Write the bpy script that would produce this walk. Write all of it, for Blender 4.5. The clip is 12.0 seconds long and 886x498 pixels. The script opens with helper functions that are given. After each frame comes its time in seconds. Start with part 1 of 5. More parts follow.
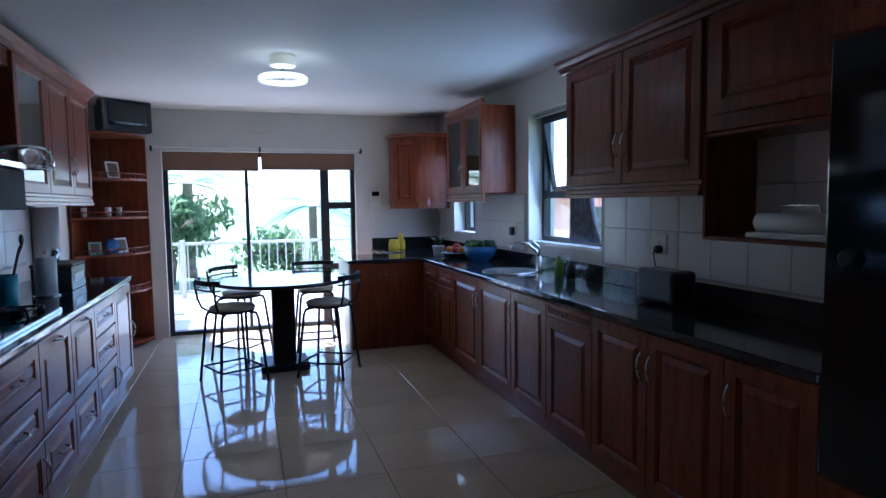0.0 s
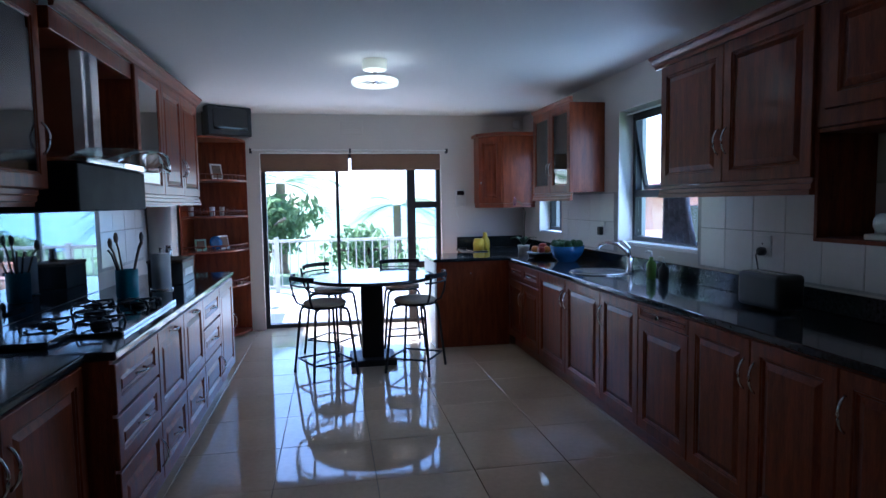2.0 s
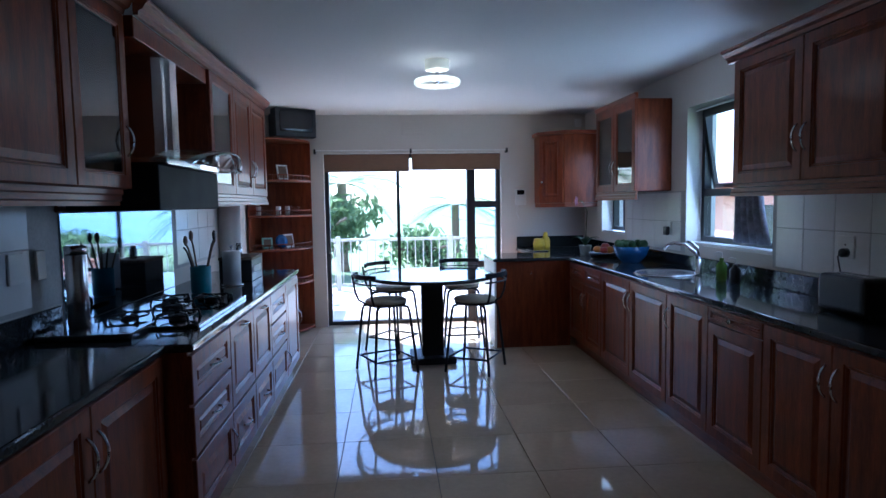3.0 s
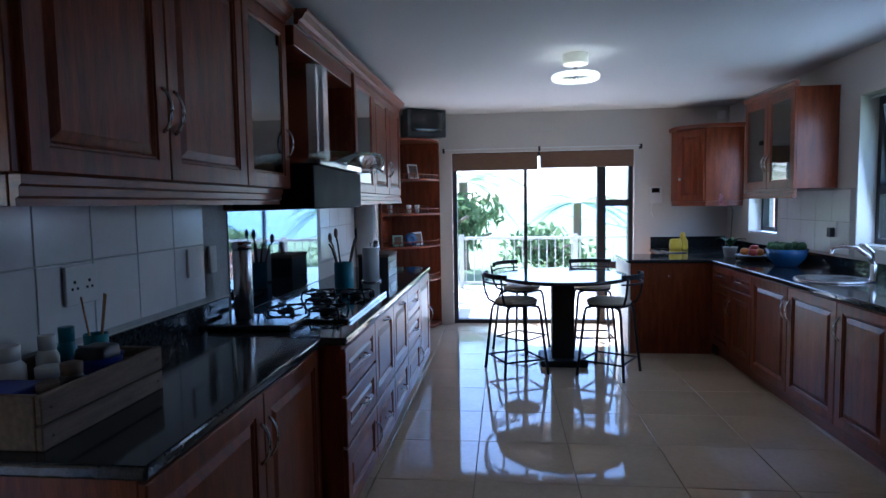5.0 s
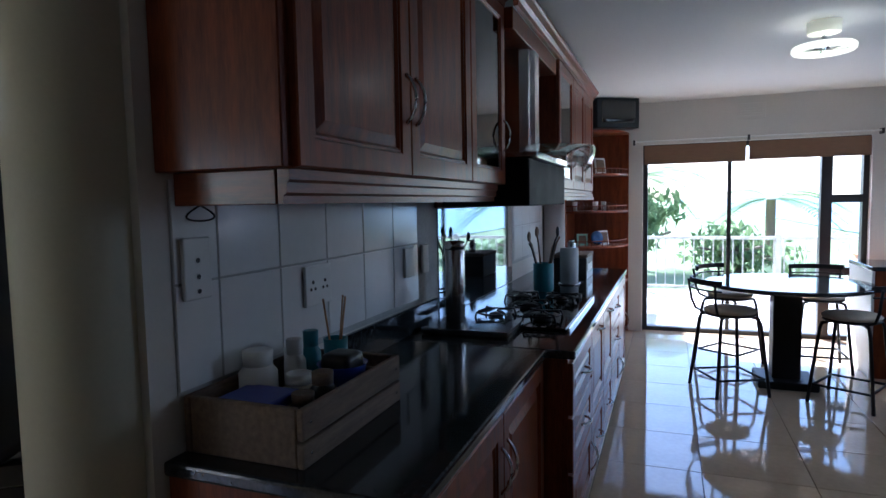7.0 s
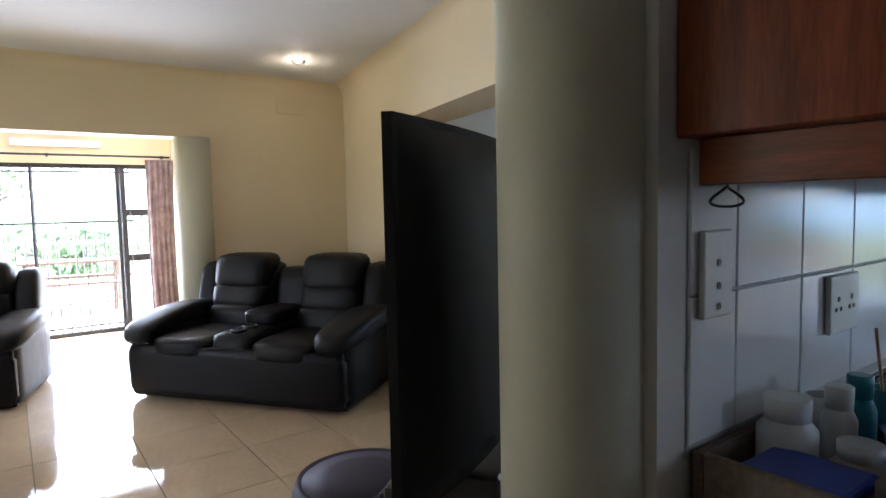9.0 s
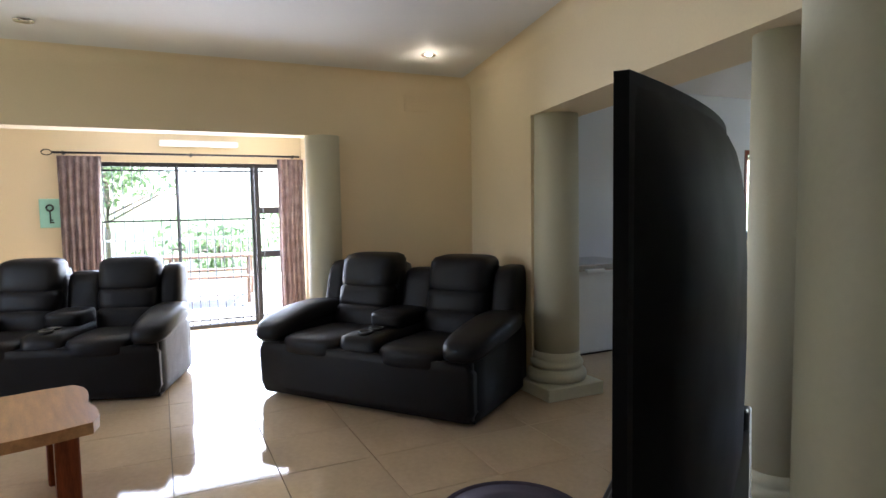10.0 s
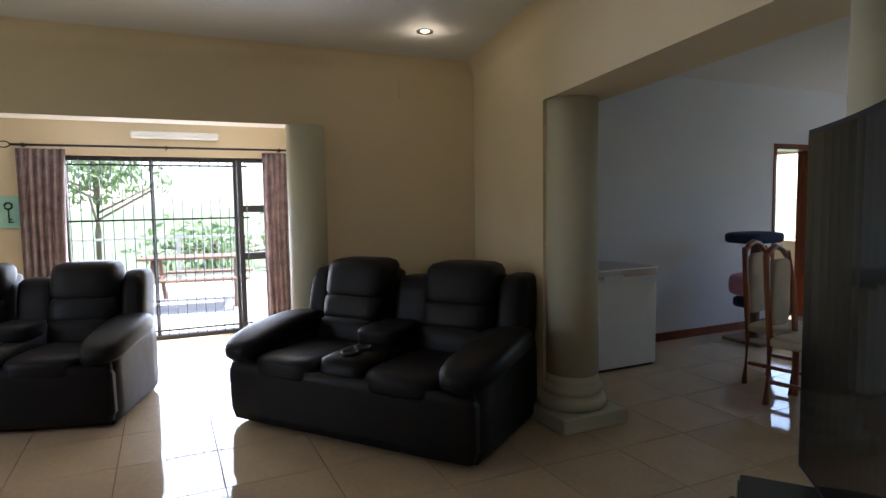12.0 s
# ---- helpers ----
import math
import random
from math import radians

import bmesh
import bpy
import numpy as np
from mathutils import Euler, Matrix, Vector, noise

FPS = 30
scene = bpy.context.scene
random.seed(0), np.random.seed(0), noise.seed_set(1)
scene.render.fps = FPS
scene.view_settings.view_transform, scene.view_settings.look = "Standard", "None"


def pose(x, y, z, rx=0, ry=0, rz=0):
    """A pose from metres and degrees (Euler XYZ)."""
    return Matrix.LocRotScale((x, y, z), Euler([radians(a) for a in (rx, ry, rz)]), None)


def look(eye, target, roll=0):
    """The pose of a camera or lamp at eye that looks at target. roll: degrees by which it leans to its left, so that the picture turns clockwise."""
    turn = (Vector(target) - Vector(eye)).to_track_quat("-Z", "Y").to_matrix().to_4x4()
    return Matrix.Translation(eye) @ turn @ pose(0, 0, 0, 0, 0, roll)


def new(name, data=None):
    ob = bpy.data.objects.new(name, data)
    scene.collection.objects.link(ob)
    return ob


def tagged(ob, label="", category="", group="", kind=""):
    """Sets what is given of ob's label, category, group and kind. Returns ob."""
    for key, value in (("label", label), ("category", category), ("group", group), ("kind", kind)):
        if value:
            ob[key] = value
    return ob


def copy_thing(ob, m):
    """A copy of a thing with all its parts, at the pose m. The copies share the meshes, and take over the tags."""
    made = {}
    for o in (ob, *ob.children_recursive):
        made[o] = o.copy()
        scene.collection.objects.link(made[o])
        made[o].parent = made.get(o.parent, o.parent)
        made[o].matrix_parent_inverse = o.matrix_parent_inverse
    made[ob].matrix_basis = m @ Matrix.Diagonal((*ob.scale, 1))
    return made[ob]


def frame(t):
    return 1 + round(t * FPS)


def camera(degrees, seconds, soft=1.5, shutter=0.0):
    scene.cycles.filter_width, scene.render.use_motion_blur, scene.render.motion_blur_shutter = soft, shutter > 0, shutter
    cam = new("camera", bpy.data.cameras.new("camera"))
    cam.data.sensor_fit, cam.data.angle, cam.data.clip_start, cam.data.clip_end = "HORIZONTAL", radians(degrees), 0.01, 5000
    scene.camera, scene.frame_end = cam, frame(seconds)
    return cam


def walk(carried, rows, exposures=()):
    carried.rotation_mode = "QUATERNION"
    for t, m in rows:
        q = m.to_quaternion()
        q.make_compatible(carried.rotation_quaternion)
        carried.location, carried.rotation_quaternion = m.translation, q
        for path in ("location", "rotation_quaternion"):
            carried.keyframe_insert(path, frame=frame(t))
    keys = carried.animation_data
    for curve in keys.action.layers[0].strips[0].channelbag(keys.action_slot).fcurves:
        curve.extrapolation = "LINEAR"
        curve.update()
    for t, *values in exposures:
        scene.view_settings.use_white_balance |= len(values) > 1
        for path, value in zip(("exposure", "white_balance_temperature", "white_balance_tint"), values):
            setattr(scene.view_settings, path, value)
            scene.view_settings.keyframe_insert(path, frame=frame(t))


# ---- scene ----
cam = camera(73.0, 12.0)

EXPO_A, EXPO_B = 2.20, 3.15
# seconds, x, y, z, yaw, pitch, roll
PATH = [
    (0, -0.000, 0.000, 1.481, -18.29, -4.38, 0.76),
    (0.5, -0.010, -0.004, 1.492, -16.54, -4.43, 0.81),
    (1, -0.019, -0.006, 1.495, -14.65, -4.45, 0.84),
    (1.5, -0.033, -0.011, 1.495, -12.75, -4.48, 0.87),
    (2, -0.052, -0.008, 1.490, -10.58, -4.42, 0.87),
    (2.5, -0.074, -0.014, 1.488, -7.95, -4.36, 0.87),
    (3, -0.081, -0.006, 1.486, -5.11, -4.35, 0.91),
    (5, -0.222, 0.036, 1.490, 5.88, -4.32, 0.93),
    (5.5, -0.287, 0.080, 1.499, 9.46, -4.35, 0.91),
    (6, -0.376, 0.146, 1.492, 13.37, -4.36, 0.95),
    (6.5, -0.463, 0.188, 1.494, 16.86, -4.33, 0.98),
    (8.3, -0.913, 0.376, 1.499, 39.29, -4.48, 1.25),
    (8.5, -0.963, 0.389, 1.492, 43.85, -4.41, 1.26),
    (9, -1.087, 0.393, 1.478, 53.94, -4.26, 1.23),
    (9.5, -1.259, 0.409, 1.477, 60.52, -4.17, 1.08),
    (10, -1.437, 0.422, 1.481, 64.63, -4.12, 0.95),
    (10.5, -1.577, 0.470, 1.481, 65.97, -4.16, 0.87),
    (11, -1.746, 0.560, 1.485, 66.10, -4.25, 0.86),
    (11.5, -1.900, 0.669, 1.486, 65.87, -4.36, 0.88),
    (12, -2.006, 0.731, 1.498, 64.92, -4.43, 0.87),
]
walk(cam, [(t, pose(x, y, z, 90 + pitch, roll, yaw)) for t, x, y, z, yaw, pitch, roll in PATH],
     exposures=[(0.0, EXPO_A, 4600, 15), (6.7, EXPO_A, 5050, 15), (8.5, EXPO_B, 5500, 13), (9.5, 2.92, 5500, 13), (10.5, 2.55, 5700, 13), (12.0, 1.92, 5700, 13)])

# ---- world, sun, large lights ----
SUN_EL, SUN_AZ = 52.0, -35.0      # degrees; azimuth from +y towards +x
world = bpy.data.worlds.new("sky")
scene.world = world
world.use_nodes = True
wn = world.node_tree
sky = wn.nodes.new("ShaderNodeTexSky")
sky.sky_type = "NISHITA"
sky.sun_disc = False
sky.sun_elevation, sky.sun_rotation = radians(SUN_EL), radians(SUN_AZ)
wn.links.new(sky.outputs[0], wn.nodes["Background"].inputs[0])
wn.nodes["Background"].inputs[1].default_value = 0.15
sun = new("sun", bpy.data.lights.new("sun", "SUN"))
sun.data.energy, sun.data.angle, sun.data.color = 5.0, radians(0.5), (1.0, 0.95, 0.87)
sun_way = Vector((math.sin(radians(SUN_AZ)) * math.cos(radians(SUN_EL)), math.cos(radians(SUN_AZ)) * math.cos(radians(SUN_EL)), math.sin(radians(SUN_EL))))
sun.matrix_world = look(sun_way * 50, (0, 0, 0))


def area(name, eye, target, w, h, watts, color):
    ob = new(name, bpy.data.lights.new(name, "AREA"))
    ob.data.shape, ob.data.size, ob.data.size_y, ob.data.energy, ob.data.color = "RECTANGLE", w, h, watts, color
    ob.matrix_world = look(eye, target)
    return ob


def bulb(name, at, watts, color, radius=0.05):
    ob = new(name, bpy.data.lights.new(name, "POINT"))
    ob.data.energy, ob.data.color, ob.data.shadow_soft_size = watts, color, radius
    ob.location = at
    return ob


area("kitchen_window_daylight", (2.41, 4.2, 1.68), (0, 4.2, 1.2), 1.0, 1.0, 2.4, (0.72, 0.86, 1.0))
area("corner_window_daylight", (2.41, 6.38, 1.6), (0, 6.38, 1.2), 0.6, 0.9, 1.0, (0.72, 0.86, 1.0))
area("lounge_door_daylight", (-9.35, 0.9, 1.05), (-5, 0.9, 0.9), 2.2, 1.9, 34, (0.95, 0.96, 1.0))
# no window is known here: fill light added to brighten the lounge
area("lounge_fill_light", (-5.7, -3.4, 1.5), (-6.6, 0, 1.4), 2.0, 1.4, 4.8, (1.0, 0.93, 0.82))
# bluish fill added for the dining room, at a made-up window
area("dining_fill_light", (-4.8, 9.05, 1.5), (-4.8, 5, 1.0), 1.8, 1.3, 1.3, (0.72, 0.84, 1.0))

# ---- materials ----


def mat(name, color, rough=0.5, metal=0.0, vary=0.15, scale=6.0, fine=60.0, bump=0.1, stretch=(1, 1, 1), coat=0.0, rnd=0.0, color2=None, spec=0.5):
    m = bpy.data.materials.new(name)
    m.use_nodes = True
    t = m.node_tree
    b = t.nodes["Principled BSDF"]
    tc = t.nodes.new("ShaderNodeTexCoord")
    mp = t.nodes.new("ShaderNodeMapping")
    mp.inputs["Scale"].default_value = stretch
    t.links.new(tc.outputs["Object"], mp.inputs[0])
    n1, n2 = t.nodes.new("ShaderNodeTexNoise"), t.nodes.new("ShaderNodeTexNoise")
    n1.inputs["Scale"].default_value, n2.inputs["Scale"].default_value = scale, fine
    n1.inputs["Detail"].default_value = n2.inputs["Detail"].default_value = 4
    for n in (n1, n2):
        t.links.new(mp.outputs[0], n.inputs["Vector"])
    mixn = t.nodes.new("ShaderNodeMath")
    mixn.operation = "MULTIPLY_ADD"
    mixn.inputs[1].default_value = 0.4
    t.links.new(n2.outputs[0], mixn.inputs[0])
    half = t.nodes.new("ShaderNodeMath")
    half.operation = "MULTIPLY"
    half.inputs[1].default_value = 0.6
    t.links.new(n1.outputs[0], half.inputs[0])
    t.links.new(half.outputs[0], mixn.inputs[2])
    src = mixn.outputs[0]
    if rnd:
        oi = t.nodes.new("ShaderNodeObjectInfo")
        ad = t.nodes.new("ShaderNodeMath")
        ad.operation = "MULTIPLY_ADD"
        ad.inputs[1].default_value = rnd
        t.links.new(oi.outputs["Random"], ad.inputs[0])
        t.links.new(src, ad.inputs[2])
        src = ad.outputs[0]
    ramp = t.nodes.new("ShaderNodeValToRGB")
    lo = tuple(c * (1 - vary) for c in color) if color2 is None else color2
    hi = tuple(min(1, c * (1 + vary)) for c in color)
    ramp.color_ramp.elements[0].position, ramp.color_ramp.elements[1].position = 0.3, 0.7
    ramp.color_ramp.elements[0].color, ramp.color_ramp.elements[1].color = (*lo, 1), (*hi, 1)
    t.links.new(src, ramp.inputs[0])
    t.links.new(ramp.outputs[0], b.inputs["Base Color"])
    rr = t.nodes.new("ShaderNodeMapRange")
    rr.inputs["To Min"].default_value, rr.inputs["To Max"].default_value = max(0.02, rough * 0.8), min(1, rough * 1.2)
    t.links.new(n1.outputs[0], rr.inputs[0])
    t.links.new(rr.outputs[0], b.inputs["Roughness"])
    b.inputs["Metallic"].default_value = metal
    b.inputs["Specular IOR Level"].default_value = spec
    b.inputs["Coat Weight"].default_value = coat
    b.inputs["Coat Roughness"].default_value = 0.12
    if bump:
        bp = t.nodes.new("ShaderNodeBump")
        bp.inputs["Strength"].default_value, bp.inputs["Distance"].default_value = bump, 0.004
        t.links.new(n2.outputs[0], bp.inputs["Height"])
        t.links.new(bp.outputs[0], b.inputs["Normal"])
    return m


def glass_mat(name, tint=(1, 1, 1), rough=0.0, gloss=0.04):
    m = bpy.data.materials.new(name)
    m.use_nodes = True
    t = m.node_tree
    t.nodes.remove(t.nodes["Principled BSDF"])
    tr, gl, mx, fr = (t.nodes.new("ShaderNodeBsdf" + k) if k in ("Transparent", "Glossy") else t.nodes.new("ShaderNode" + k) for k in ("Transparent", "Glossy", "MixShader", "LayerWeight"))
    pw, ma = t.nodes.new("ShaderNodeMath"), t.nodes.new("ShaderNodeMath")
    pw.operation, ma.operation = "POWER", "MULTIPLY_ADD"
    pw.inputs[1].default_value, ma.inputs[1].default_value, ma.inputs[2].default_value = 4.0, 0.6, gloss
    t.links.new(fr.outputs["Facing"], pw.inputs[0])
    t.links.new(pw.outputs[0], ma.inputs[0])
    tr.inputs[0].default_value = (*tint, 1)
    gl.inputs["Roughness"].default_value = rough
    t.links.new(ma.outputs[0], mx.inputs[0])
    t.links.new(tr.outputs[0], mx.inputs[1])
    t.links.new(gl.outputs[0], mx.inputs[2])
    t.links.new(mx.outputs[0], t.nodes["Material Output"].inputs[0])
    return m


def glow(name, color, strength):
    m = bpy.data.materials.new(name)
    m.use_nodes = True
    b = m.node_tree.nodes["Principled BSDF"]
    b.inputs["Base Color"].default_value = (*color, 1)
    b.inputs["Emission Color"].default_value = (*color, 1)
    b.inputs["Emission Strength"].default_value = strength
    return m


M_WALL = mat("cream_plaster", (0.72, 0.60, 0.40), 0.75, vary=0.05, scale=1.2, fine=90, bump=0.12)
M_KWALL = mat("kitchen_plaster", (0.66, 0.63, 0.58), 0.7, vary=0.05, scale=1.2, fine=90, bump=0.12)
M_DWALL = mat("dining_plaster", (0.66, 0.68, 0.72), 0.7, vary=0.04, scale=1.2, fine=90, bump=0.12)
M_COLUMN = mat("column_paint", (0.52, 0.50, 0.38), 0.6, vary=0.05, scale=2, fine=90, bump=0.1)
M_CEIL = mat("ceiling_paint", (0.72, 0.71, 0.69), 0.7, vary=0.03, scale=1, fine=60, bump=0.08)
M_FLOOR = mat("polished_tile", (0.53, 0.41, 0.27), 0.055, vary=0.12, scale=2.5, fine=30, bump=0.006, rnd=0.12)
M_GROUT = mat("grout", (0.22, 0.19, 0.15), 0.9, vary=0.2)
M_TGROUT = mat("wall_tile_grout", (0.48, 0.48, 0.47), 0.9, vary=0.2)
M_WTILE = mat("wall_tile_glaze", (0.82, 0.82, 0.81), 0.16, vary=0.04, scale=3, fine=30, bump=0.02, rnd=0.06)
M_WOOD = mat("stained_timber", (0.20, 0.045, 0.013), 0.36, vary=0.4, scale=5, fine=34, bump=0.06, stretch=(6, 6, 0.7), coat=0.10, color2=(0.085, 0.018, 0.006), spec=0.25)
M_WOODH = mat("stained_timber_rail", (0.22, 0.054, 0.017), 0.36, vary=0.4, scale=5, fine=34, bump=0.06, stretch=(0.7, 0.7, 6), coat=0.2, color2=(0.09, 0.021, 0.008), spec=0.4)
M_GRANITE = mat("dark_granite", (0.030, 0.034, 0.036), 0.08, vary=0.6, scale=60, fine=220, bump=0.01, color2=(0.008, 0.009, 0.010))
M_STEEL = mat("brushed_steel", (0.62, 0.62, 0.63), 0.24, 1.0, vary=0.06, scale=8, fine=120, bump=0.02, stretch=(1, 1, 12))
M_CHROME = mat("chrome", (0.75, 0.75, 0.76), 0.10, 1.0, vary=0.03, bump=0)
M_BLACK = mat("black_plastic", (0.012, 0.012, 0.013), 0.35, vary=0.2, bump=0.03)
M_BLACKM = mat("black_iron", (0.010, 0.010, 0.012), 0.5, vary=0.3, bump=0.05, spec=0.3)
M_OVEN = mat("black_oven_glass", (0.008, 0.008, 0.009), 0.09, vary=0.1, bump=0)
M_ALU = mat("dark_bronze_aluminium", (0.035, 0.034, 0.036), 0.4, 0.3, vary=0.2, bump=0.02)
M_MIRROR = mat("mirror_splashback", (0.34, 0.40, 0.46), 0.03, 1.0, vary=0.02, bump=0)
M_GLASS = glass_mat("clear_glass")
M_VISOR = glass_mat("visor_glass", (0.86, 0.93, 0.92), 0.02, 0.22)
M_HOODBLACK = mat("matt_black_enamel", (0.008, 0.008, 0.009), 0.65, vary=0.2, bump=0.02, spec=0.15)
M_SMOKE = glass_mat("cabinet_glass", (0.30, 0.31, 0.31), 0.02, 0.10)
M_WHITE = mat("white_plastic", (0.75, 0.75, 0.73), 0.4, vary=0.04, bump=0.01)
M_LEATHER = mat("black_leather", (0.0055, 0.0055, 0.007), 0.46, vary=0.35, scale=7, fine=140, bump=0.25, spec=0.22)
M_TABLEW = mat("honey_timber", (0.44, 0.23, 0.10), 0.3, vary=0.35, scale=4, fine=40, bump=0.06, stretch=(0.8, 7, 7), coat=0.3)
M_CHAIRW = mat("reddish_chair_timber", (0.30, 0.10, 0.04), 0.35, vary=0.35, scale=5, fine=40, bump=0.06, stretch=(6, 6, 0.8), coat=0.2)
M_CRATE = mat("weathered_pallet_wood", (0.17, 0.12, 0.085), 0.8, vary=0.45, scale=8, fine=60, bump=0.3, stretch=(1, 8, 8))
M_CURTAIN = mat("patterned_curtain", (0.33, 0.26, 0.25), 0.85, vary=0.4, scale=9, fine=120, bump=0.25, color2=(0.16, 0.11, 0.11))
M_KCURTAIN = mat("grey_lace_curtain", (0.20, 0.20, 0.24), 0.9, vary=0.5, scale=20, fine=120, bump=0.3)
M_BLIND = mat("brown_fabric_blind", (0.22, 0.13, 0.08), 0.85, vary=0.2, scale=12, fine=120, bump=0.2, stretch=(1, 1, 8))
M_BLUE = mat("blue_glazed_ceramic", (0.03, 0.10, 0.26), 0.25, vary=0.25, bump=0.03)
M_BLUEP = mat("blue_plastic", (0.03, 0.06, 0.38), 0.35, vary=0.15, bump=0.02)
M_TEAL = mat("teal_plastic", (0.03, 0.22, 0.28), 0.35, vary=0.15, bump=0.02)
M_YELLOW = mat("yellow_plastic", (0.70, 0.50, 0.03), 0.45, vary=0.15, bump=0.02)
M_ORANGE = mat("orange_peel", (0.70, 0.24, 0.03), 0.5, vary=0.2, fine=160, bump=0.25)
M_RED = mat("red_skin", (0.45, 0.05, 0.03), 0.35, vary=0.3, bump=0.03)
M_GREEN = mat("dark_green_leaf", (0.035, 0.09, 0.025), 0.45, vary=0.4, bump=0.1)
M_SOAP = mat("green_liquid_soap", (0.16, 0.30, 0.05), 0.2, vary=0.15, bump=0)
M_PINK = mat("pink_petal", (0.62, 0.28, 0.42), 0.6, vary=0.2, bump=0.1)
M_PAPER = mat("paper_towel", (0.78, 0.78, 0.77), 0.9, vary=0.05, fine=120, bump=0.2)
M_FABRIC = mat("cream_upholstery", (0.50, 0.44, 0.33), 0.85, vary=0.2, fine=160, bump=0.25)
M_NAVY = mat("navy_plush", (0.02, 0.03, 0.09), 0.9, vary=0.35, fine=160, bump=0.3)
M_PLUM = mat("dark_plum_weave", (0.035, 0.022, 0.045), 0.7, vary=0.4, fine=120, bump=0.3)
M_MINT = mat("mint_board", (0.34, 0.62, 0.52), 0.7, vary=0.08)
M_PATIO = mat("pale_patio_paving", (0.55, 0.53, 0.49), 0.7, vary=0.15, scale=3, fine=50, bump=0.2)
M_GRASS = mat("lawn", (0.16, 0.22, 0.09), 0.95, vary=0.4, scale=0.8, fine=14, bump=0.6)
M_RAIL = mat("pale_painted_rail", (0.42, 0.40, 0.34), 0.5, vary=0.1)
M_LEAF = mat("foliage", (0.17, 0.24, 0.11), 0.6, vary=0.45, scale=3, fine=30, bump=0.1)
M_PALM = mat("palm_frond", (0.16, 0.25, 0.11), 0.55, vary=0.4, scale=3, fine=30, bump=0.1)
M_BARK = mat("bark", (0.20, 0.15, 0.11), 0.9, vary=0.3, scale=8, fine=50, bump=0.5)
M_PINKWALL = mat("salmon_render", (0.55, 0.30, 0.22), 0.85, vary=0.12, scale=2, fine=70, bump=0.25)
M_ROOF = mat("terracotta_roof", (0.42, 0.16, 0.08), 0.8, vary=0.25, scale=6, fine=40, bump=0.4)
M_SEA = mat("sea", (0.05, 0.16, 0.26), 0.25, vary=0.2, scale=0.01, fine=0.2, bump=0.1)
M_TEAK = mat("weathered_picnic_timber", (0.20, 0.12, 0.08), 0.75, vary=0.3, stretch=(1, 8, 8), bump=0.25)
M_LAMP = glow("lit_diffuser", (1.0, 0.96, 0.74), 0.26)
M_CANOPY = glow("lit_canopy", (1.0, 0.97, 0.76), 0.04)
M_SPOT = glow("lit_spot", (1.0, 0.90, 0.70), 4.0)
M_HOODGLINT = glow("hood_reflection_glow", (1.0, 0.95, 0.85), 0.35)



def translucent(m, share=0.68):
    """Lets part of the light pass through thin leaves or cloth."""
    t = m.node_tree
    b = t.nodes["Principled BSDF"]
    tl, mx = t.nodes.new("ShaderNodeBsdfTranslucent"), t.nodes.new("ShaderNodeMixShader")
    t.links.new(b.inputs["Base Color"].links[0].from_socket, tl.inputs[0])
    mx.inputs[0].default_value = share
    t.links.new(b.outputs[0], mx.inputs[1])
    t.links.new(tl.outputs[0], mx.inputs[2])
    t.links.new(mx.outputs[0], t.nodes["Material Output"].inputs[0])


for m in (M_LEAF, M_PALM):
    translucent(m)
translucent(M_CURTAIN, 0.25)

# ---- builders ----


def mesh_of(name, bm, material):
    me = bpy.data.meshes.new(name)
    bm.normal_update()
    bm.to_mesh(me)
    bm.free()
    me.materials.append(material)
    return me


def part(name, bm, material, parent, label="", at=None):
    ob = new(name, mesh_of(name, bm, material))
    ob.parent = parent
    if at is not None:
        ob.matrix_basis = at
    return tagged(ob, label)


def thing(name, m, label, category, group="", kind=""):
    ob = new(name)
    ob.empty_display_size = 0.1
    ob.matrix_basis = m
    return tagged(ob, label, category, group, kind)


def solid(name, bm, material, label, category="", group="", kind="", at=None):
    ob = new(name, mesh_of(name, bm, material))
    if at is not None:
        ob.matrix_basis = at
    return tagged(ob, label, category, group, kind)


def box(bm, x0, x1, y0, y1, z0, z1, bev=0.0, seg=1):
    r = bmesh.ops.create_cube(bm, size=1, matrix=Matrix.LocRotScale(((x0 + x1) / 2, (y0 + y1) / 2, (z0 + z1) / 2), None, (abs(x1 - x0), abs(y1 - y0), abs(z1 - z0))))
    if bev:
        es = list({e for v in r["verts"] for e in v.link_edges})
        bmesh.ops.bevel(bm, geom=es, offset=bev, segments=seg, affect="EDGES", profile=0.5)
    return bm


def B(*a, bev=0.003, seg=1):
    return box(bmesh.new(), *a, bev=bev, seg=seg)


def cyl(bm, p, q, r, r2=None, n=16, caps=True):
    p, q = Vector(p), Vector(q)
    d = q - p
    m = Matrix.Translation((p + q) / 2) @ d.to_track_quat("Z", "Y").to_matrix().to_4x4()
    bmesh.ops.create_cone(bm, cap_ends=caps, segments=n, radius1=r, radius2=r if r2 is None else r2, depth=d.length, matrix=m)
    return bm


def smooth(bm):
    for f in bm.faces:
        f.smooth = True
    return bm


def tube(bm, pts, r, n=8):
    """A round bar along points."""
    pts = [Vector(p) for p in pts]
    rings = []
    for i, p in enumerate(pts):
        d = (pts[min(i + 1, len(pts) - 1)] - pts[max(i - 1, 0)]).normalized()
        q = d.to_track_quat("Z", "Y")
        rings.append([bm.verts.new(p + q @ Vector((r * math.cos(2 * math.pi * k / n), r * math.sin(2 * math.pi * k / n), 0))) for k in range(n)])
    for a, b in zip(rings, rings[1:]):
        for k in range(n):
            bm.faces.new((a[k], a[(k + 1) % n], b[(k + 1) % n], b[k])).smooth = True
    bm.faces.new(rings[0][::-1])
    bm.faces.new(rings[-1])
    return bm


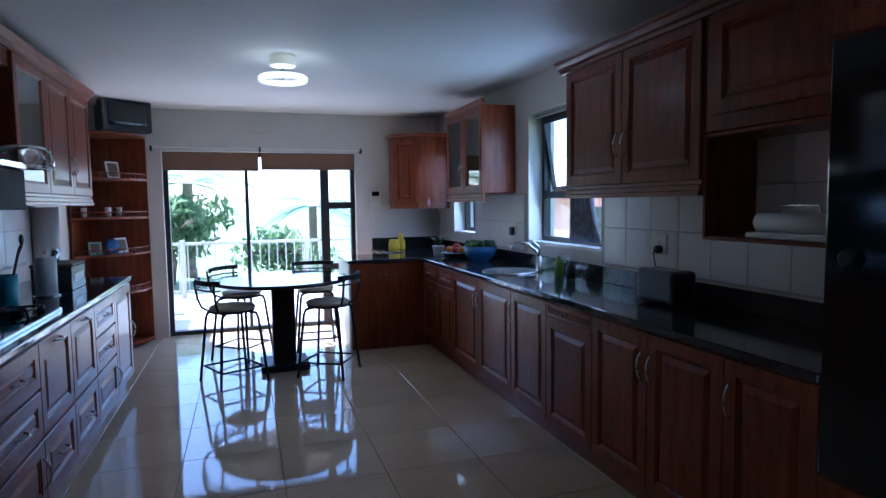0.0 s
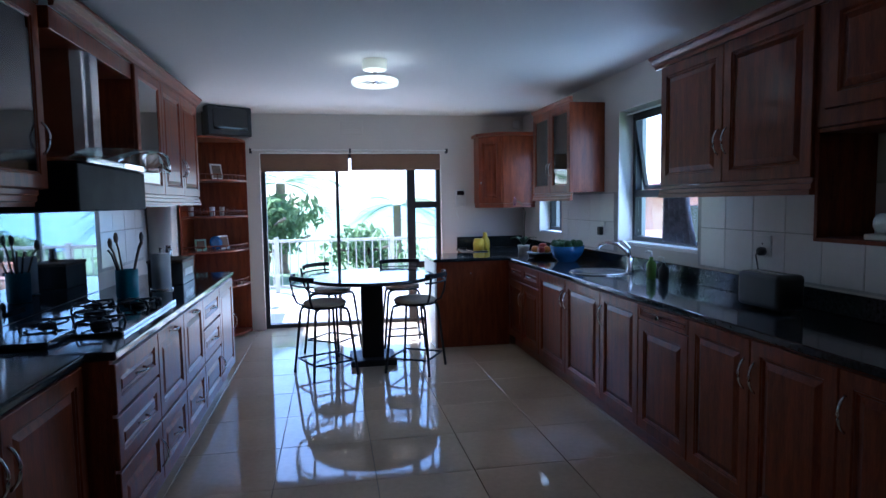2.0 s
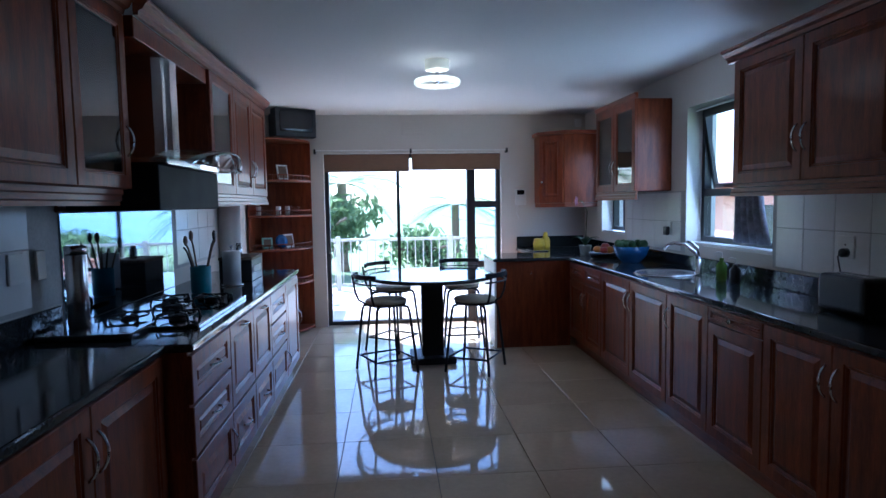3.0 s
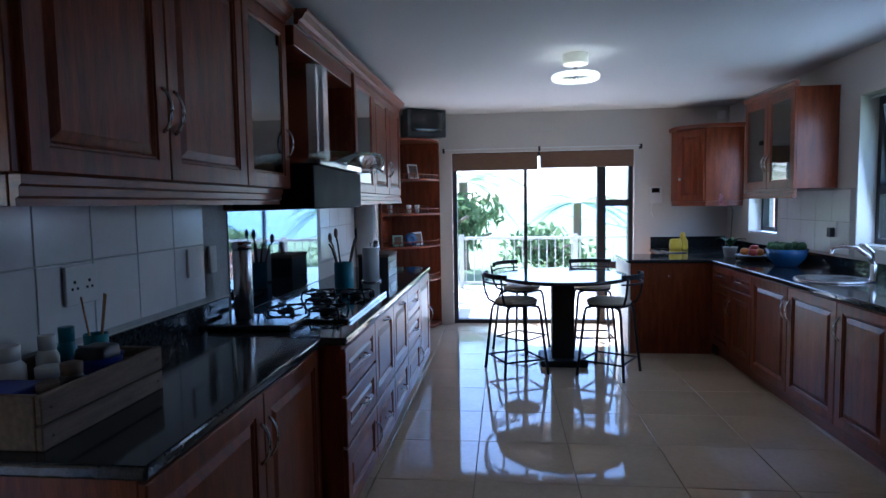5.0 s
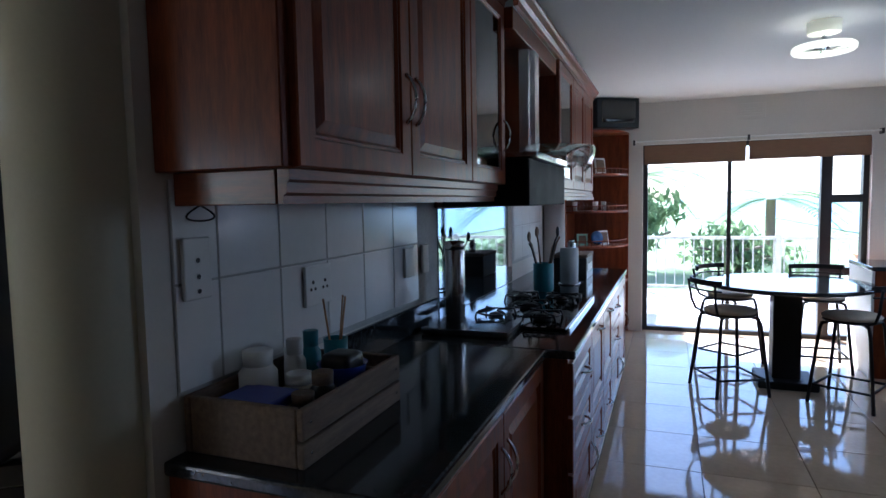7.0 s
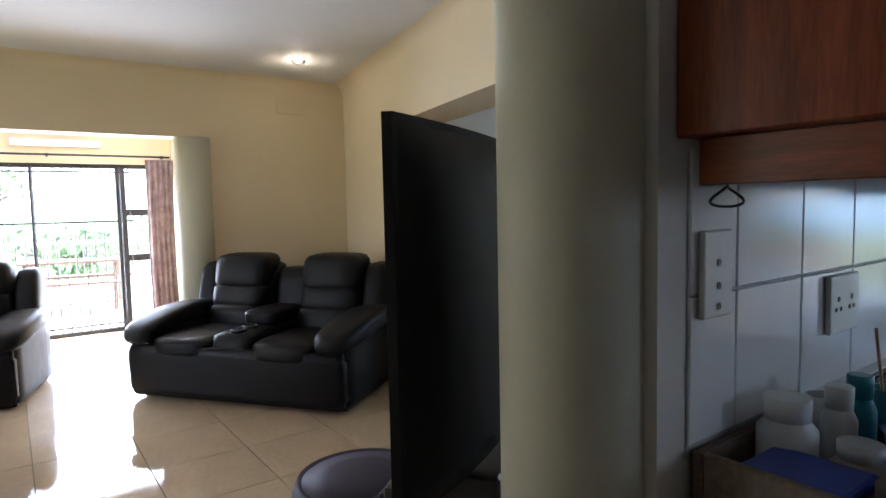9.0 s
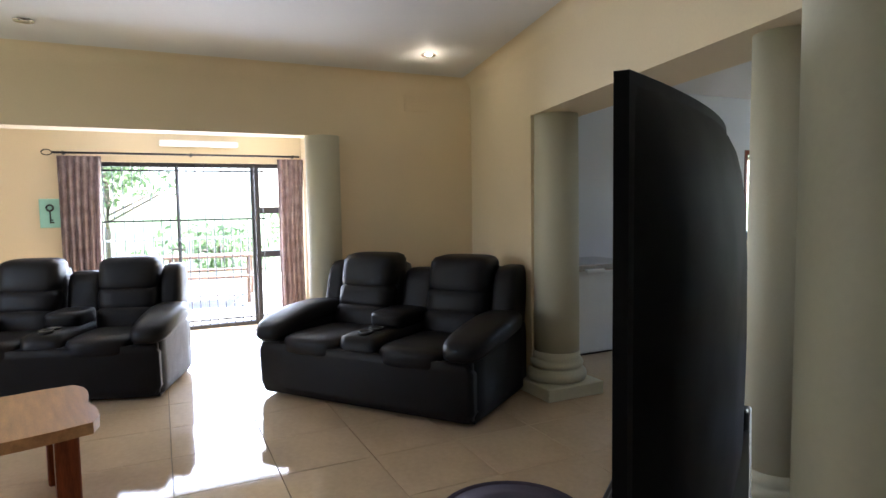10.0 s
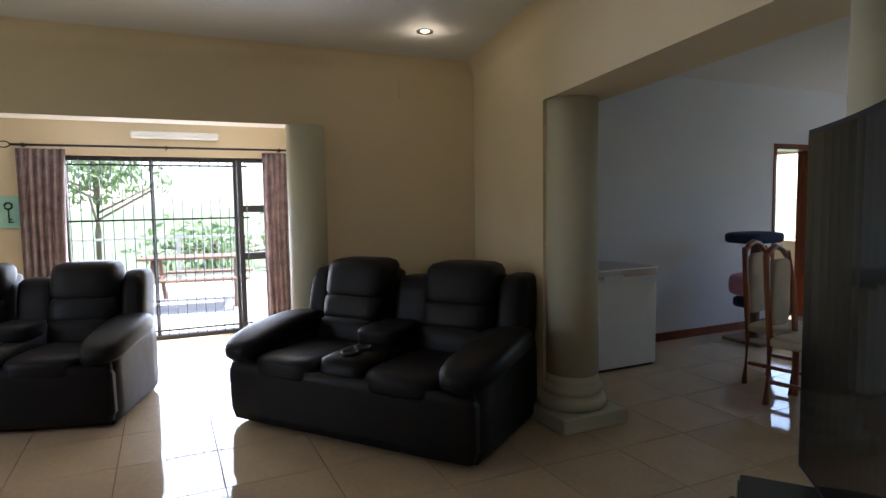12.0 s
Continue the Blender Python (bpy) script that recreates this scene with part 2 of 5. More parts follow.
def lathe(bm, prof, n=28, at=(0, 0, 0)):
    """Turns (radius, height) pairs round the z axis."""
    at = Vector(at)
    rings = []
    for r, z in prof:
        rings.append([bm.verts.new(at + Vector((max(r, 1e-4) * math.cos(2 * math.pi * k / n), max(r, 1e-4) * math.sin(2 * math.pi * k / n), z))) for k in range(n)])
    for a, b in zip(rings, rings[1:]):
        for k in range(n):
            bm.faces.new((a[k], a[(k + 1) % n], b[(k + 1) % n], b[k])).smooth = True
    bm.faces.new(rings[0][::-1])
    bm.faces.new(rings[-1])
    return bm


def pillow(bm, x0, x1, y0, y1, z0, z1, k=0.25):
    """A stuffed block with rounded sides."""
    bmesh.ops.create_cube(bm, size=1)
    bmesh.ops.subdivide_edges(bm, edges=list(bm.edges), cuts=5, use_grid_fill=True)
    vs = list(bm.verts)
    c, s = Vector(((x0 + x1) / 2, (y0 + y1) / 2, (z0 + z1) / 2)), Vector((x1 - x0, y1 - y0, z1 - z0))
    p = 2 + 1.6 / k
    for v in vs:
        u = v.co * 2
        n = (abs(u.x) ** p + abs(u.y) ** p + abs(u.z) ** p) ** (1 / p)
        w = u / n * max(abs(u.x), abs(u.y), abs(u.z))
        v.co = c + Vector((w.x * s.x, w.y * s.y, w.z * s.z)) / 2
    for f in bm.faces:
        f.smooth = True
    return bm


def arc_handle(parent, x, y, z, length=0.13, vertical=True, material=None):
    """A bowed bar handle on the front that faces -y."""
    bm = bmesh.new()
    pts = []
    for i in range(9):
        s = i / 8
        a = (s - 0.5) * length
        out = -0.032 * math.sin(math.pi * s) ** 0.7 if 0 < s < 1 else 0.0
        pts.append((x, y + out, z + a) if vertical else (x + a, y + out, z))
    tube(bm, pts, 0.0055, 8)
    return part("handle", bm, material or M_STEEL, parent, "curved brushed steel handle")


def front(parent, kind, x0, x1, z0, z1, hand="r", hz="mid", y=0.0):
    """A raised-panel door, glazed door or drawer front that faces -y; its back lies at y."""
    g, t = 0.002, 0.020
    x0, x1, z0, z1 = x0 + g, x1 - g, z0 + g, z1 - g
    w = min(0.065, (x1 - x0) * 0.2, (z1 - z0) * 0.3)
    bm = bmesh.new()
    prof = [(0, 0), (0, 0.016), (0.004, t), (w - 0.004, t), (w, t - 0.006), (w + 0.006, t - 0.005), (w + 0.013, t - 0.012), (w + 0.013, 0.002)]
    loops = [[bm.verts.new(v) for v in ((x0 + o, y - d, z0 + o), (x1 - o, y - d, z0 + o), (x1 - o, y - d, z1 - o), (x0 + o, y - d, z1 - o))] for o, d in prof]
    for p, q in zip(loops, loops[1:]):
        for k in range(4):
            bm.faces.new((p[k], p[(k + 1) % 4], q[(k + 1) % 4], q[k]))
    bmesh.ops.recalc_face_normals(bm, faces=bm.faces)
    name = "drawer" if kind == "drawer" else "door"
    d = part(name, bm, M_WOOD, parent)
    if kind == "glass":
        part("pane", B(x0 + w + 0.005, x1 - w - 0.005, y - 0.012, y - 0.008, z0 + w + 0.005, z1 - w - 0.005, bev=0), M_SMOKE, d, "dark reflective glass pane")
    else:
        # raised and fielded panel
        bm = bmesh.new()
        a0, a1, c0, c1 = x0 + w + 0.012, x1 - w - 0.012, z0 + w + 0.012, z1 - w - 0.012
        k = min(0.03, (a1 - a0) * 0.2, (c1 - c0) * 0.2)
        lo = [bm.verts.new((px, y - 0.006, pz)) for px, pz in ((a0, c0), (a1, c0), (a1, c1), (a0, c1))]
        hi = [bm.verts.new((px, y - 0.017, pz)) for px, pz in ((a0 + k, c0 + k), (a1 - k, c0 + k), (a1 - k, c1 - k), (a0 + k, c1 - k))]
        bm.faces.new(hi)
        for i in range(4):
            j = (i + 1) % 4
            bm.faces.new((lo[i], lo[j], hi[j], hi[i]))
        part("panel", bm, M_WOOD, d)
    zm = (z0 + z1) / 2
    if kind == "drawer":
        arc_handle(d, (x0 + x1) / 2, y - t, z1 - w * 0.5 if z1 - z0 > 0.3 else zm, 0.11, False)
    elif hand:
        hx = x1 - w / 2 if hand == "r" else x0 + w / 2
        hzz = {"mid": zm, "top": z1 - 0.16, "low": z0 + 0.22}[hz]
        arc_handle(d, hx, y - t, hzz, 0.14)
    return d


def cabinet(name, m, w, h, d, fronts, label, group, z0=0.0, plinth=0.0, open_front=False, cat="cabinet"):
    """Front at local y = 0 facing -y, x from 0 to w, z from z0 to z0 + h."""
    c = thing(name, m, label, cat, group)
    if open_front:
        bm = bmesh.new()
        t = 0.018
        box(bm, 0, t, 0, d, z0, z0 + h, 0.002)
        box(bm, w - t, w, 0, d, z0, z0 + h, 0.002)
        box(bm, t, w - t, 0, d, z0, z0 + t, 0.002)
        box(bm, t, w - t, 0, d, z0 + h - t, z0 + h, 0.002)
    else:
        bm = B(0, w, 0, d, z0 + plinth, z0 + h)
    part("body", bm, M_WOOD, c)
    if plinth:
        part("plinth", B(0, w, 0.05, 0.07, z0, z0 + plinth, bev=0.001), M_WOODH, c)
    for f in fronts:
        front(c, *f)
    return c


def moulding(name, m, length, prof, label):
    """A profile (y, z) run along local x, as one timber strip."""
    bm = bmesh.new()
    a = [bm.verts.new((0, y, z)) for y, z in prof]
    b = [bm.verts.new((length, y, z)) for y, z in prof]
    n = len(prof)
    for i in range(n):
        j = (i + 1) % n
        bm.faces.new((a[i], b[i], b[j], a[j]))
    bm.faces.new(a[::-1])
    bm.faces.new(b)
    bmesh.ops.recalc_face_normals(bm, faces=bm.faces)
    return solid(name, bm, M_WOODH, label, "moulding", at=m)


def wall_run(name, material, axis, c0, c1, a0, a1, z0, z1, holes, label):
    """A wall along x or y from a0 to a1, with openings (a, b, zlow, zhigh) right through it."""
    bm = bmesh.new()

    def piece(p, q, lo, hi):
        if q - p > 1e-4 and hi - lo > 1e-4:
            if axis == "x":
                box(bm, p, q, c0, c1, lo, hi)
            else:
                box(bm, c0, c1, p, q, lo, hi)
    at = a0
    for a, b, lo, hi in sorted(holes):
        piece(at, a, z0, z1)
        piece(a, b, z0, lo)
        piece(a, b, hi, z1)
        at = b
    piece(at, a1, z0, z1)
    return solid(name, bm, material, label, "wall", kind="structure")


RIGHT = lambda x, y, z=0.0: pose(x, y, z, 0, 0, -90)   # local -y faces world -x, local x runs towards -y
LEFT = lambda x, y, z=0.0: pose(x, y, z, 0, 0, 90)     # local -y faces world +x, local x runs towards +y

# ---- large structure ----
KZ, LZ = 2.56, 2.76
XR, YB, XL = 2.36, 7.34, -1.65
wall_run("wall_east", M_KWALL, "y", XR, XR + 0.25, -2.0, YB + 0.25, 0, KZ, [(3.62, 4.75, 1.12, 2.23), (6.04, 6.72, 1.13, 2.15)], "off-white plastered kitchen wall with two windows")
wall_run("wall_north", M_KWALL, "x", YB, YB + 0.25, XL - 0.3, XR, 0, KZ, [(-0.86, 1.30, 0.0, 2.10)], "off-white plastered kitchen wall round the sliding door")
wall_run("wall_kitchen_west", M_KWALL, "y", XL - 0.25, XL, 1.22, YB, 0, KZ, [], "off-white wall between kitchen and dining room")
wall_run("wall_south_kitchen", M_KWALL, "x", -2.25, -2.0, -1.9, XR + 0.25, 0, KZ, [], "plain off-white kitchen wall")
# rounded end of the kitchen wall
bm = bmesh.new()
cyl(bm, (XL - 0.15, 1.19, 0), (XL - 0.15, 1.19, LZ), 0.13, n=64)
solid("wall_end", smooth(bm), M_COLUMN, "round olive-cream painted end of the kitchen wall", "column", kind="structure")
wall_run("wall_lounge_west", M_WALL, "y", -7.25, -7.0, -3.5, 3.84, 0, LZ, [(-2.6, 1.72, 0.0, 2.15)], "unseen cream wall added to keep lounge light out of the kitchen with a wide alcove opening")
wall_run("wall_alcove_back", M_WALL, "y", -9.55, -9.3, -2.85, 2.25, 0, 2.5, [(-0.22, 2.02, 0.0, 2.05)], "cream plastered alcove wall round the sliding door")
wall_run("wall_alcove_south", M_WALL, "x", -2.85, -2.6, -9.3, -7.25, 0, 2.5, [], "cream plastered alcove side wall")
wall_run("wall_alcove_north", M_WALL, "x", 2.12, 2.25, -9.3, -7.25, 0, 2.5, [], "cream plastered alcove side wall")
# opening made up for the lounge fill light, out of view
wall_run("wall_lounge_south", M_WALL, "x", -3.75, -3.5, -7.25, XL, 0, LZ, [(-6.7, -4.7, 0.8, 2.2)], "cream plastered lounge wall with an unseen opening added for light")
# unseen wall, added to stop lounge light spilling onto the kitchen units
wall_run("wall_spill_block", M_WALL, "y", -1.90, XL, -3.5, 0.10, 0, LZ, [], "unseen cream wall added to keep lounge light out of the kitchen")
# the beam over the columns runs slightly askew to the lounge
BY = lambda x: 3.397 - 0.206 * (x + 7.0)


def slanted(name, x0, x1, z0, z1, label):
    bm = bmesh.new()
    ring = [(x0, BY(x0)), (x1, BY(x1)), (x1, BY(x1) + 0.42), (x0, BY(x0) + 0.42)]
    lo, hi = [bm.verts.new((x, y, z0)) for x, y in ring], [bm.verts.new((x, y, z1)) for x, y in ring]
    for k in range(4):
        bm.faces.new((lo[k], lo[(k + 1) % 4], hi[(k + 1) % 4], hi[k]))
    bm.faces.new(lo[::-1])
    bm.faces.new(hi)
    return solid(name, bm, M_WALL, label, "wall", kind="structure")


slanted("wall_beam", -7.0, XL - 0.25, 2.17, LZ, "cream plastered beam over the dining room columns")
slanted("wall_beam_pier", -7.0, -5.40, 0, 2.17, "cream plastered wall beside the column")
wall_run("wall_dining_west", M_DWALL, "y", -6.95, -6.70, 3.42, 9.2, 0, LZ, [(7.15, 8.0, 0.0, 2.12)], "pale blue-grey dining room wall with a doorway")
# this wall is out of view; its opening only admits added light
wall_run("wall_dining_north", M_DWALL, "x", 9.2, 9.45, -7.0, XL - 0.25, 0, LZ, [(-5.9, -3.7, 0.8, 2.2)], "pale blue-grey dining room wall with an unseen opening added for light")
wall_run("wall_dining_east", M_DWALL, "y", XL - 0.25, XL, YB + 0.25, 9.2, 0, LZ, [], "pale dining room wall")
wall_run("wall_passage", M_WALL, "y", -8.2, -8.0, 6.6, 8.6, 0, 2.5, [], "pale wall of the passage beyond the doorway")
# the north wall's opening is made up, to let light into the passage
for nm, y in (("wall_passage_south", 6.4), ("wall_passage_north", 8.6)):
    wall_run(nm, M_WALL, "x", y, y + 0.2, -8.2, -6.95, 0, 2.5, [(-8.0, -7.1, 0.9, 2.1)] if y > 8 else [], "pale passage wall")
bm = bmesh.new()
box(bm, -8.2, -6.95, 6.4, 8.8, -0.2, 0.0)
solid("floor_passage", bm, M_FLOOR, "pale tiled passage floor", "floor", kind="structure")
bm = bmesh.new()
box(bm, -1.9, XR + 0.25, -2.25, YB + 0.25, KZ, KZ + 0.2)
solid("ceiling", bm, M_CEIL, "white painted kitchen ceiling", "ceiling", kind="structure")
bm = bmesh.new()
box(bm, -7.25, -1.9, -3.75, 9.45, LZ, LZ + 0.2)
box(bm, -1.905, -1.9, 0.1, 1.2, KZ, LZ)
solid("ceiling_lounge", bm, M_CEIL, "white painted lounge ceiling", "ceiling", kind="structure")
bm = bmesh.new()
box(bm, -9.55, -7.25, -2.85, 2.25, 2.5, 2.7)
box(bm, -8.2, -6.95, 6.6, 8.6, 2.5, 2.7)
solid("ceiling_alcove", bm, M_CEIL, "white painted alcove ceiling", "ceiling", kind="structure")
# coving
bm = bmesh.new()
R = 0.13
cove = [(R * (1 - math.sin(k * math.pi / 16)), -R * (1 - math.cos(k * math.pi / 16))) for k in range(9)]
for p0, p1, inward in (((-7.0, -3.5), (-7.0, BY(-7.0)), (1, 0)), ((-7.0, BY(-7.0)), (-1.9, BY(-1.9)), (0, -1))):
    ra = [bm.verts.new((p0[0] + inward[0] * d, p0[1] + inward[1] * d, LZ - 0.001 + h)) for d, h in cove]
    rb = [bm.verts.new((p1[0] + inward[0] * d, p1[1] + inward[1] * d, LZ - 0.001 + h)) for d, h in cove]
    for k in range(8):
        bm.faces.new((ra[k], rb[k], rb[k + 1], ra[k + 1])).smooth = True
solid("cornice", bm, M_WALL, "smooth coved plaster lounge cornice", "cornice", kind="structure")
bm = bmesh.new()
box(bm, -6.70, -6.684, 3.80, 7.1, 0, 0.09, 0.003)
solid("baseboard", bm, M_WOOD, "dark stained timber skirting board", "skirting", kind="structure")
# ground
bm = bmesh.new()
for x0, x1, y0, y1 in ((-60, 60, -60, 60),):
    bmesh.ops.create_grid(bm, x_segments=2, y_segments=2, size=900)
for v in bm.verts:
    v.co.z = -0.25
solid("ground", bm, M_GRASS, "green lawn and land reaching the horizon", "ground", kind="structure")
bm = bmesh.new()
box(bm, -1.9, XR + 0.25, -2.25, YB + 0.25, -0.2, -0.012)
box(bm, -9.55, -1.9, -3.75, 9.45, -0.2, -0.012)
solid("floor", bm, M_GROUT, "dark grout bed under the tiles", "floor", kind="structure")
floor = bpy.data.objects["floor"]


def round_column(name, x, y, r, h, label):
    c = thing(name, pose(x, y, 0), label, "column", "lounge columns", "structure")
    part("plinth", B(-r * 1.45, r * 1.45, -r * 1.45, r * 1.45, 0, 0.10, bev=0.006), M_COLUMN, c)
    bm = bmesh.new()
    prof = []
    for z0, rr, hh in ((0.10, 1.32, 0.09), (0.20, 1.18, 0.07)):
        for i in range(7):
            a = -math.pi / 2 + math.pi * i / 6
            prof.append((r * (rr - 0.16) + r * 0.16 * math.cos(a), z0 + hh / 2 + hh / 2 * math.sin(a)))
    lathe(bm, prof + [(r * 1.05, 0.28), (r, 0.33)], 48)
    part("base", bm, M_COLUMN, c)
    part("shaft", lathe(bmesh.new(), [(r, 0.33), (r * 0.98, h * 0.6), (r * 0.95, h)], 48), M_COLUMN, c)
    return c


round_column("column", -5.31, 3.24, 0.178, 2.17, "pale olive round column with moulded base")
round_column("column", -3.12, 2.80, 0.125, 2.17, "pale olive round column beside the television")
bm = bmesh.new()
cyl(bm, (-7.06, 1.84, 0), (-7.06, 1.84, 2.15), 0.16, n=40)
solid("alcove_column", smooth(bm), M_COLUMN, "pale olive half column at the alcove opening", "column", kind="structure")


def sliding_door(name, m, w, h, bars, label, mid, side, rails):
    """Local x across, y through, z up: sliding panels and a side light with transoms."""
    d = thing(name, m, label, "door", kind="structure")
    f = 0.05
    part("frame", box(box(box(box(bmesh.new(), 0, f, 0, 0.1, 0, h), w - f, w, 0, 0.1, 0, h), f, w - f, 0, 0.1, h - f, h), f, w - f, 0, 0.1, 0, 0.045), M_ALU, d)
    part("mullion", B(side - 0.055, side + 0.045, 0.0, 0.1, 0.045, h - f, bev=0.002), M_ALU, d)
    for z in rails:
        part("transom", B(side + 0.045, w - f, 0.0, 0.09, z - 0.04, z + 0.04, bev=0.002), M_ALU, d)
    part("stile", B(mid - 0.02, mid + 0.02, 0.03, 0.07, 0.045, h - f, bev=0.002), M_ALU, d)
    for a, b, y in ((f, mid, 0.055), (mid, side - 0.055, 0.04), (side + 0.045, w - f, 0.05)):
        p = part("pane", B(a, b, y, y + 0.005, 0.045, h - f, bev=0), M_GLASS, d)
        p.visible_shadow = False
    return d


kd = sliding_door("door_1", pose(-0.86, YB + 0.08, 0), 2.16, 2.10, False, "dark aluminium sliding glass door with side light", 0.89, 1.80, (1.47, 0.72))
ld = sliding_door("door_2", pose(-9.38, -0.22, 0, 0, 0, 90), 2.24, 2.05, True, "dark aluminium sliding glass door behind burglar bars", 0.86, 1.77, (1.46, 0.90))
bars = thing("burglar_bars", pose(-9.31, -0.2, 0, 0, 0, 90), "thin dark steel burglar bars before the sliding door", "security bars", kind="structure")
for i in range(19):
    part("bar", tube(bmesh.new(), [(0.06 + i * 0.098, 0, 0.05), (0.06 + i * 0.098, 0, 2.02)], 0.005, 6), M_ALU, bars)
for z in (0.12, 1.36, 1.95):
    part("crossbar", B(0.03, 1.85, -0.012, -0.002, z - 0.01, z + 0.01, bev=0.001), M_ALU, bars)


def casement(name, m, w, h, label, rail):
    d = thing(name, m, label, "window", kind="structure")
    f = 0.045
    part("window_frame", box(box(box(box(bmesh.new(), 0, f, 0, 0.06, 0, h), w - f, w, 0, 0.06, 0, h), f, w - f, 0, 0.06, 0, f), f, w - f, 0, 0.06, h - f, h), M_ALU, d)
    part("transom", B(f, w - f, 0, 0.06, rail - 0.03, rail + 0.03, bev=0.002), M_ALU, d)
    s = part("sash", box(box(box(box(bmesh.new(), f, f + 0.035, -0.03, 0.0, rail + 0.03, h - f), w - f - 0.035, w - f, -0.03, 0, rail + 0.03, h - f), f, w - f, -0.03, 0, rail + 0.03, rail + 0.065), f, w - f, -0.03, 0, h - f - 0.035, h - f), M_ALU, d)
    s.matrix_basis = Matrix.Translation((0, 0, h - f)) @ pose(0, 0, 0, 10, 0, 0) @ Matrix.Translation((0, 0, -(h - f)))
    for a, b in ((f, rail - 0.03), (rail + 0.03, h - f)):
        p = part("pane", B(f, w - f, 0.028, 0.032, a, b, bev=0), M_GLASS, d)
        p.visible_shadow = False
    part("sill", B(-0.0, w, -0.12, -0.002, -0.02, 0.004, bev=0.003), M_WTILE, d)
    return d


casement("window_1", pose(XR + 0.13, 4.75, 1.14, 0, 0, -90), 1.13, 1.09, "dark aluminium casement window, top sash ajar", 0.40)
casement("window_2", pose(XR + 0.13, 6.72, 1.15, 0, 0, -90), 0.68, 1.0, "small dark aluminium window behind the counter", 0.38)
# unseen casement, added where the lounge fill light stands
casement("window_3", pose(-4.7, -3.62, 0.8, 0, 0, 180), 2.0, 1.4, "unseen lounge window, added to let light in", 0.5)
# made-up, unseen casement in the dining room's light opening
casement("window_4", pose(-5.9, 9.3, 0.8, 0, 0, 0), 2.2, 1.4, "unseen dining room window, added to let light in", 0.5)
dd = thing("door_3", pose(-6.83, 7.15, 0, 0, 0, 90), "open dark-framed doorway to a pale passage", "doorway", kind="structure")
for a, b, c, e in ((0, 0.05, 0, 2.12), (0.80, 0.85, 0, 2.12), (0.05, 0.80, 2.06, 2.12)):
    part("frame", B(a, b, -0.14, 0.13, c, e, bev=0.003), M_WOOD, dd)
for z in (1.3,):
    for y in (7.25, 7.42):
        part("light_switch", B(-7.998, -7.99, y, y + 0.08, z, z + 0.12), M_WHITE, dd, "white light switch", at=pose(-6.83, 7.15, 0, 0, 0, 90).inverted())

# ---- kitchen: right-hand run ----
G1 = "fitted kitchen units under the window"
TOPZ, CH = 0.92, 0.035
XF = 1.755
units = [(5.93, 5.02, "pair"), (5.02, 3.78, "two"), (3.78, 3.26, "one"), (3.26, 2.75, "bin"), (2.75, 1.82, "two"), (1.82, 1.41, "one")]
HB = TOPZ - CH
for a, b, k in units:
    w = a - b
    if k == "pair":
        fr = [("drawer", 0, w / 2, HB - 0.17, HB - 0.01), ("drawer", w / 2, w, HB - 0.17, HB - 0.01), ("door", 0, w / 2, 0.12, HB - 0.18, "r", "top"), ("door", w / 2, w, 0.12, HB - 0.18, "l", "top")]
    elif k == "two":
        fr = [("door", 0, w / 2, 0.12, HB - 0.01, "r", "top"), ("door", w / 2, w, 0.12, HB - 0.01, "l", "top")]
    elif k == "bin":
        fr = [("door", 0, w, 0.12, HB - 0.10, "", "top"), ("door", 0, w, HB - 0.10, HB - 0.01, "", "top")]
    else:
        fr = [("door", 0, w, 0.12, HB - 0.01, "l", "top")]
    c = cabinet("base_cabinet", RIGHT(XF, a), w, HB, XR - XF - 0.005, fr, "reddish-brown timber base unit with raised-panel doors", G1, plinth=0.11)
    if k == "bin":
        part("knob", lathe(bmesh.new(), [(0.006, 0), (0.006, 0.012), (0.014, 0.02), (0.012, 0.03)], 14), M_CHROME, c, "small bright knob", at=pose(w / 2, -0.02, HB - 0.055, 90, 0, 0))
# peninsula and corner
pen = cabinet("peninsula_cabinet", pose(0.985, 5.965, 0), 0.77, HB, 0.62, [], "dark timber peninsula unit with a plain panelled back", G1, plinth=0.0)
part("lock", lathe(bmesh.new(), [(0.012, 0), (0.012, 0.008), (0.008, 0.012)], 12), M_CHROME, pen, "small bright lock", at=pose(0.36, -0.001, 0.76, 90, 0, 0))
part("end_panel", B(-0.02, 0.0, 0.0, 0.66, 0, HB), M_WHITE, pen, "pale laminate end panel")
cabinet("corner_cabinet", pose(1.50, 6.60, 0), 0.85, HB, 0.735, [], "timber corner base unit under the granite", G1)
bm = bmesh.new()
box(bm, 1.725, XR - 0.002, 1.41, 5.94, TOPZ - CH, TOPZ, 0.008, 2)
box(bm, 0.955, XR - 0.002, 5.942, 6.62, TOPZ - CH, TOPZ, 0.008, 2)
box(bm, 1.48, XR - 0.002, 6.622, YB - 0.002, TOPZ - CH, TOPZ, 0.006, 1)
solid("worktop", bm, M_GRANITE, "polished dark granite worktop along the window wall", "worktop")
bm = bmesh.new()
box(bm, XR - 0.022, XR - 0.002, 1.42, YB - 0.025, TOPZ + 0.001, TOPZ + 0.11, 0.003)
box(bm, 1.49, XR - 0.023, YB - 0.022, YB - 0.002, TOPZ + 0.001, TOPZ + 0.14, 0.003)
solid("granite_upstand", bm, M_GRANITE, "dark granite upstand behind the worktop", "upstand")
# tall oven housing
tower = thing("oven_housing", RIGHT(XF - 0.01, 1.405), "tall timber oven housing with a black built-in oven", "oven unit")
bm = bmesh.new()
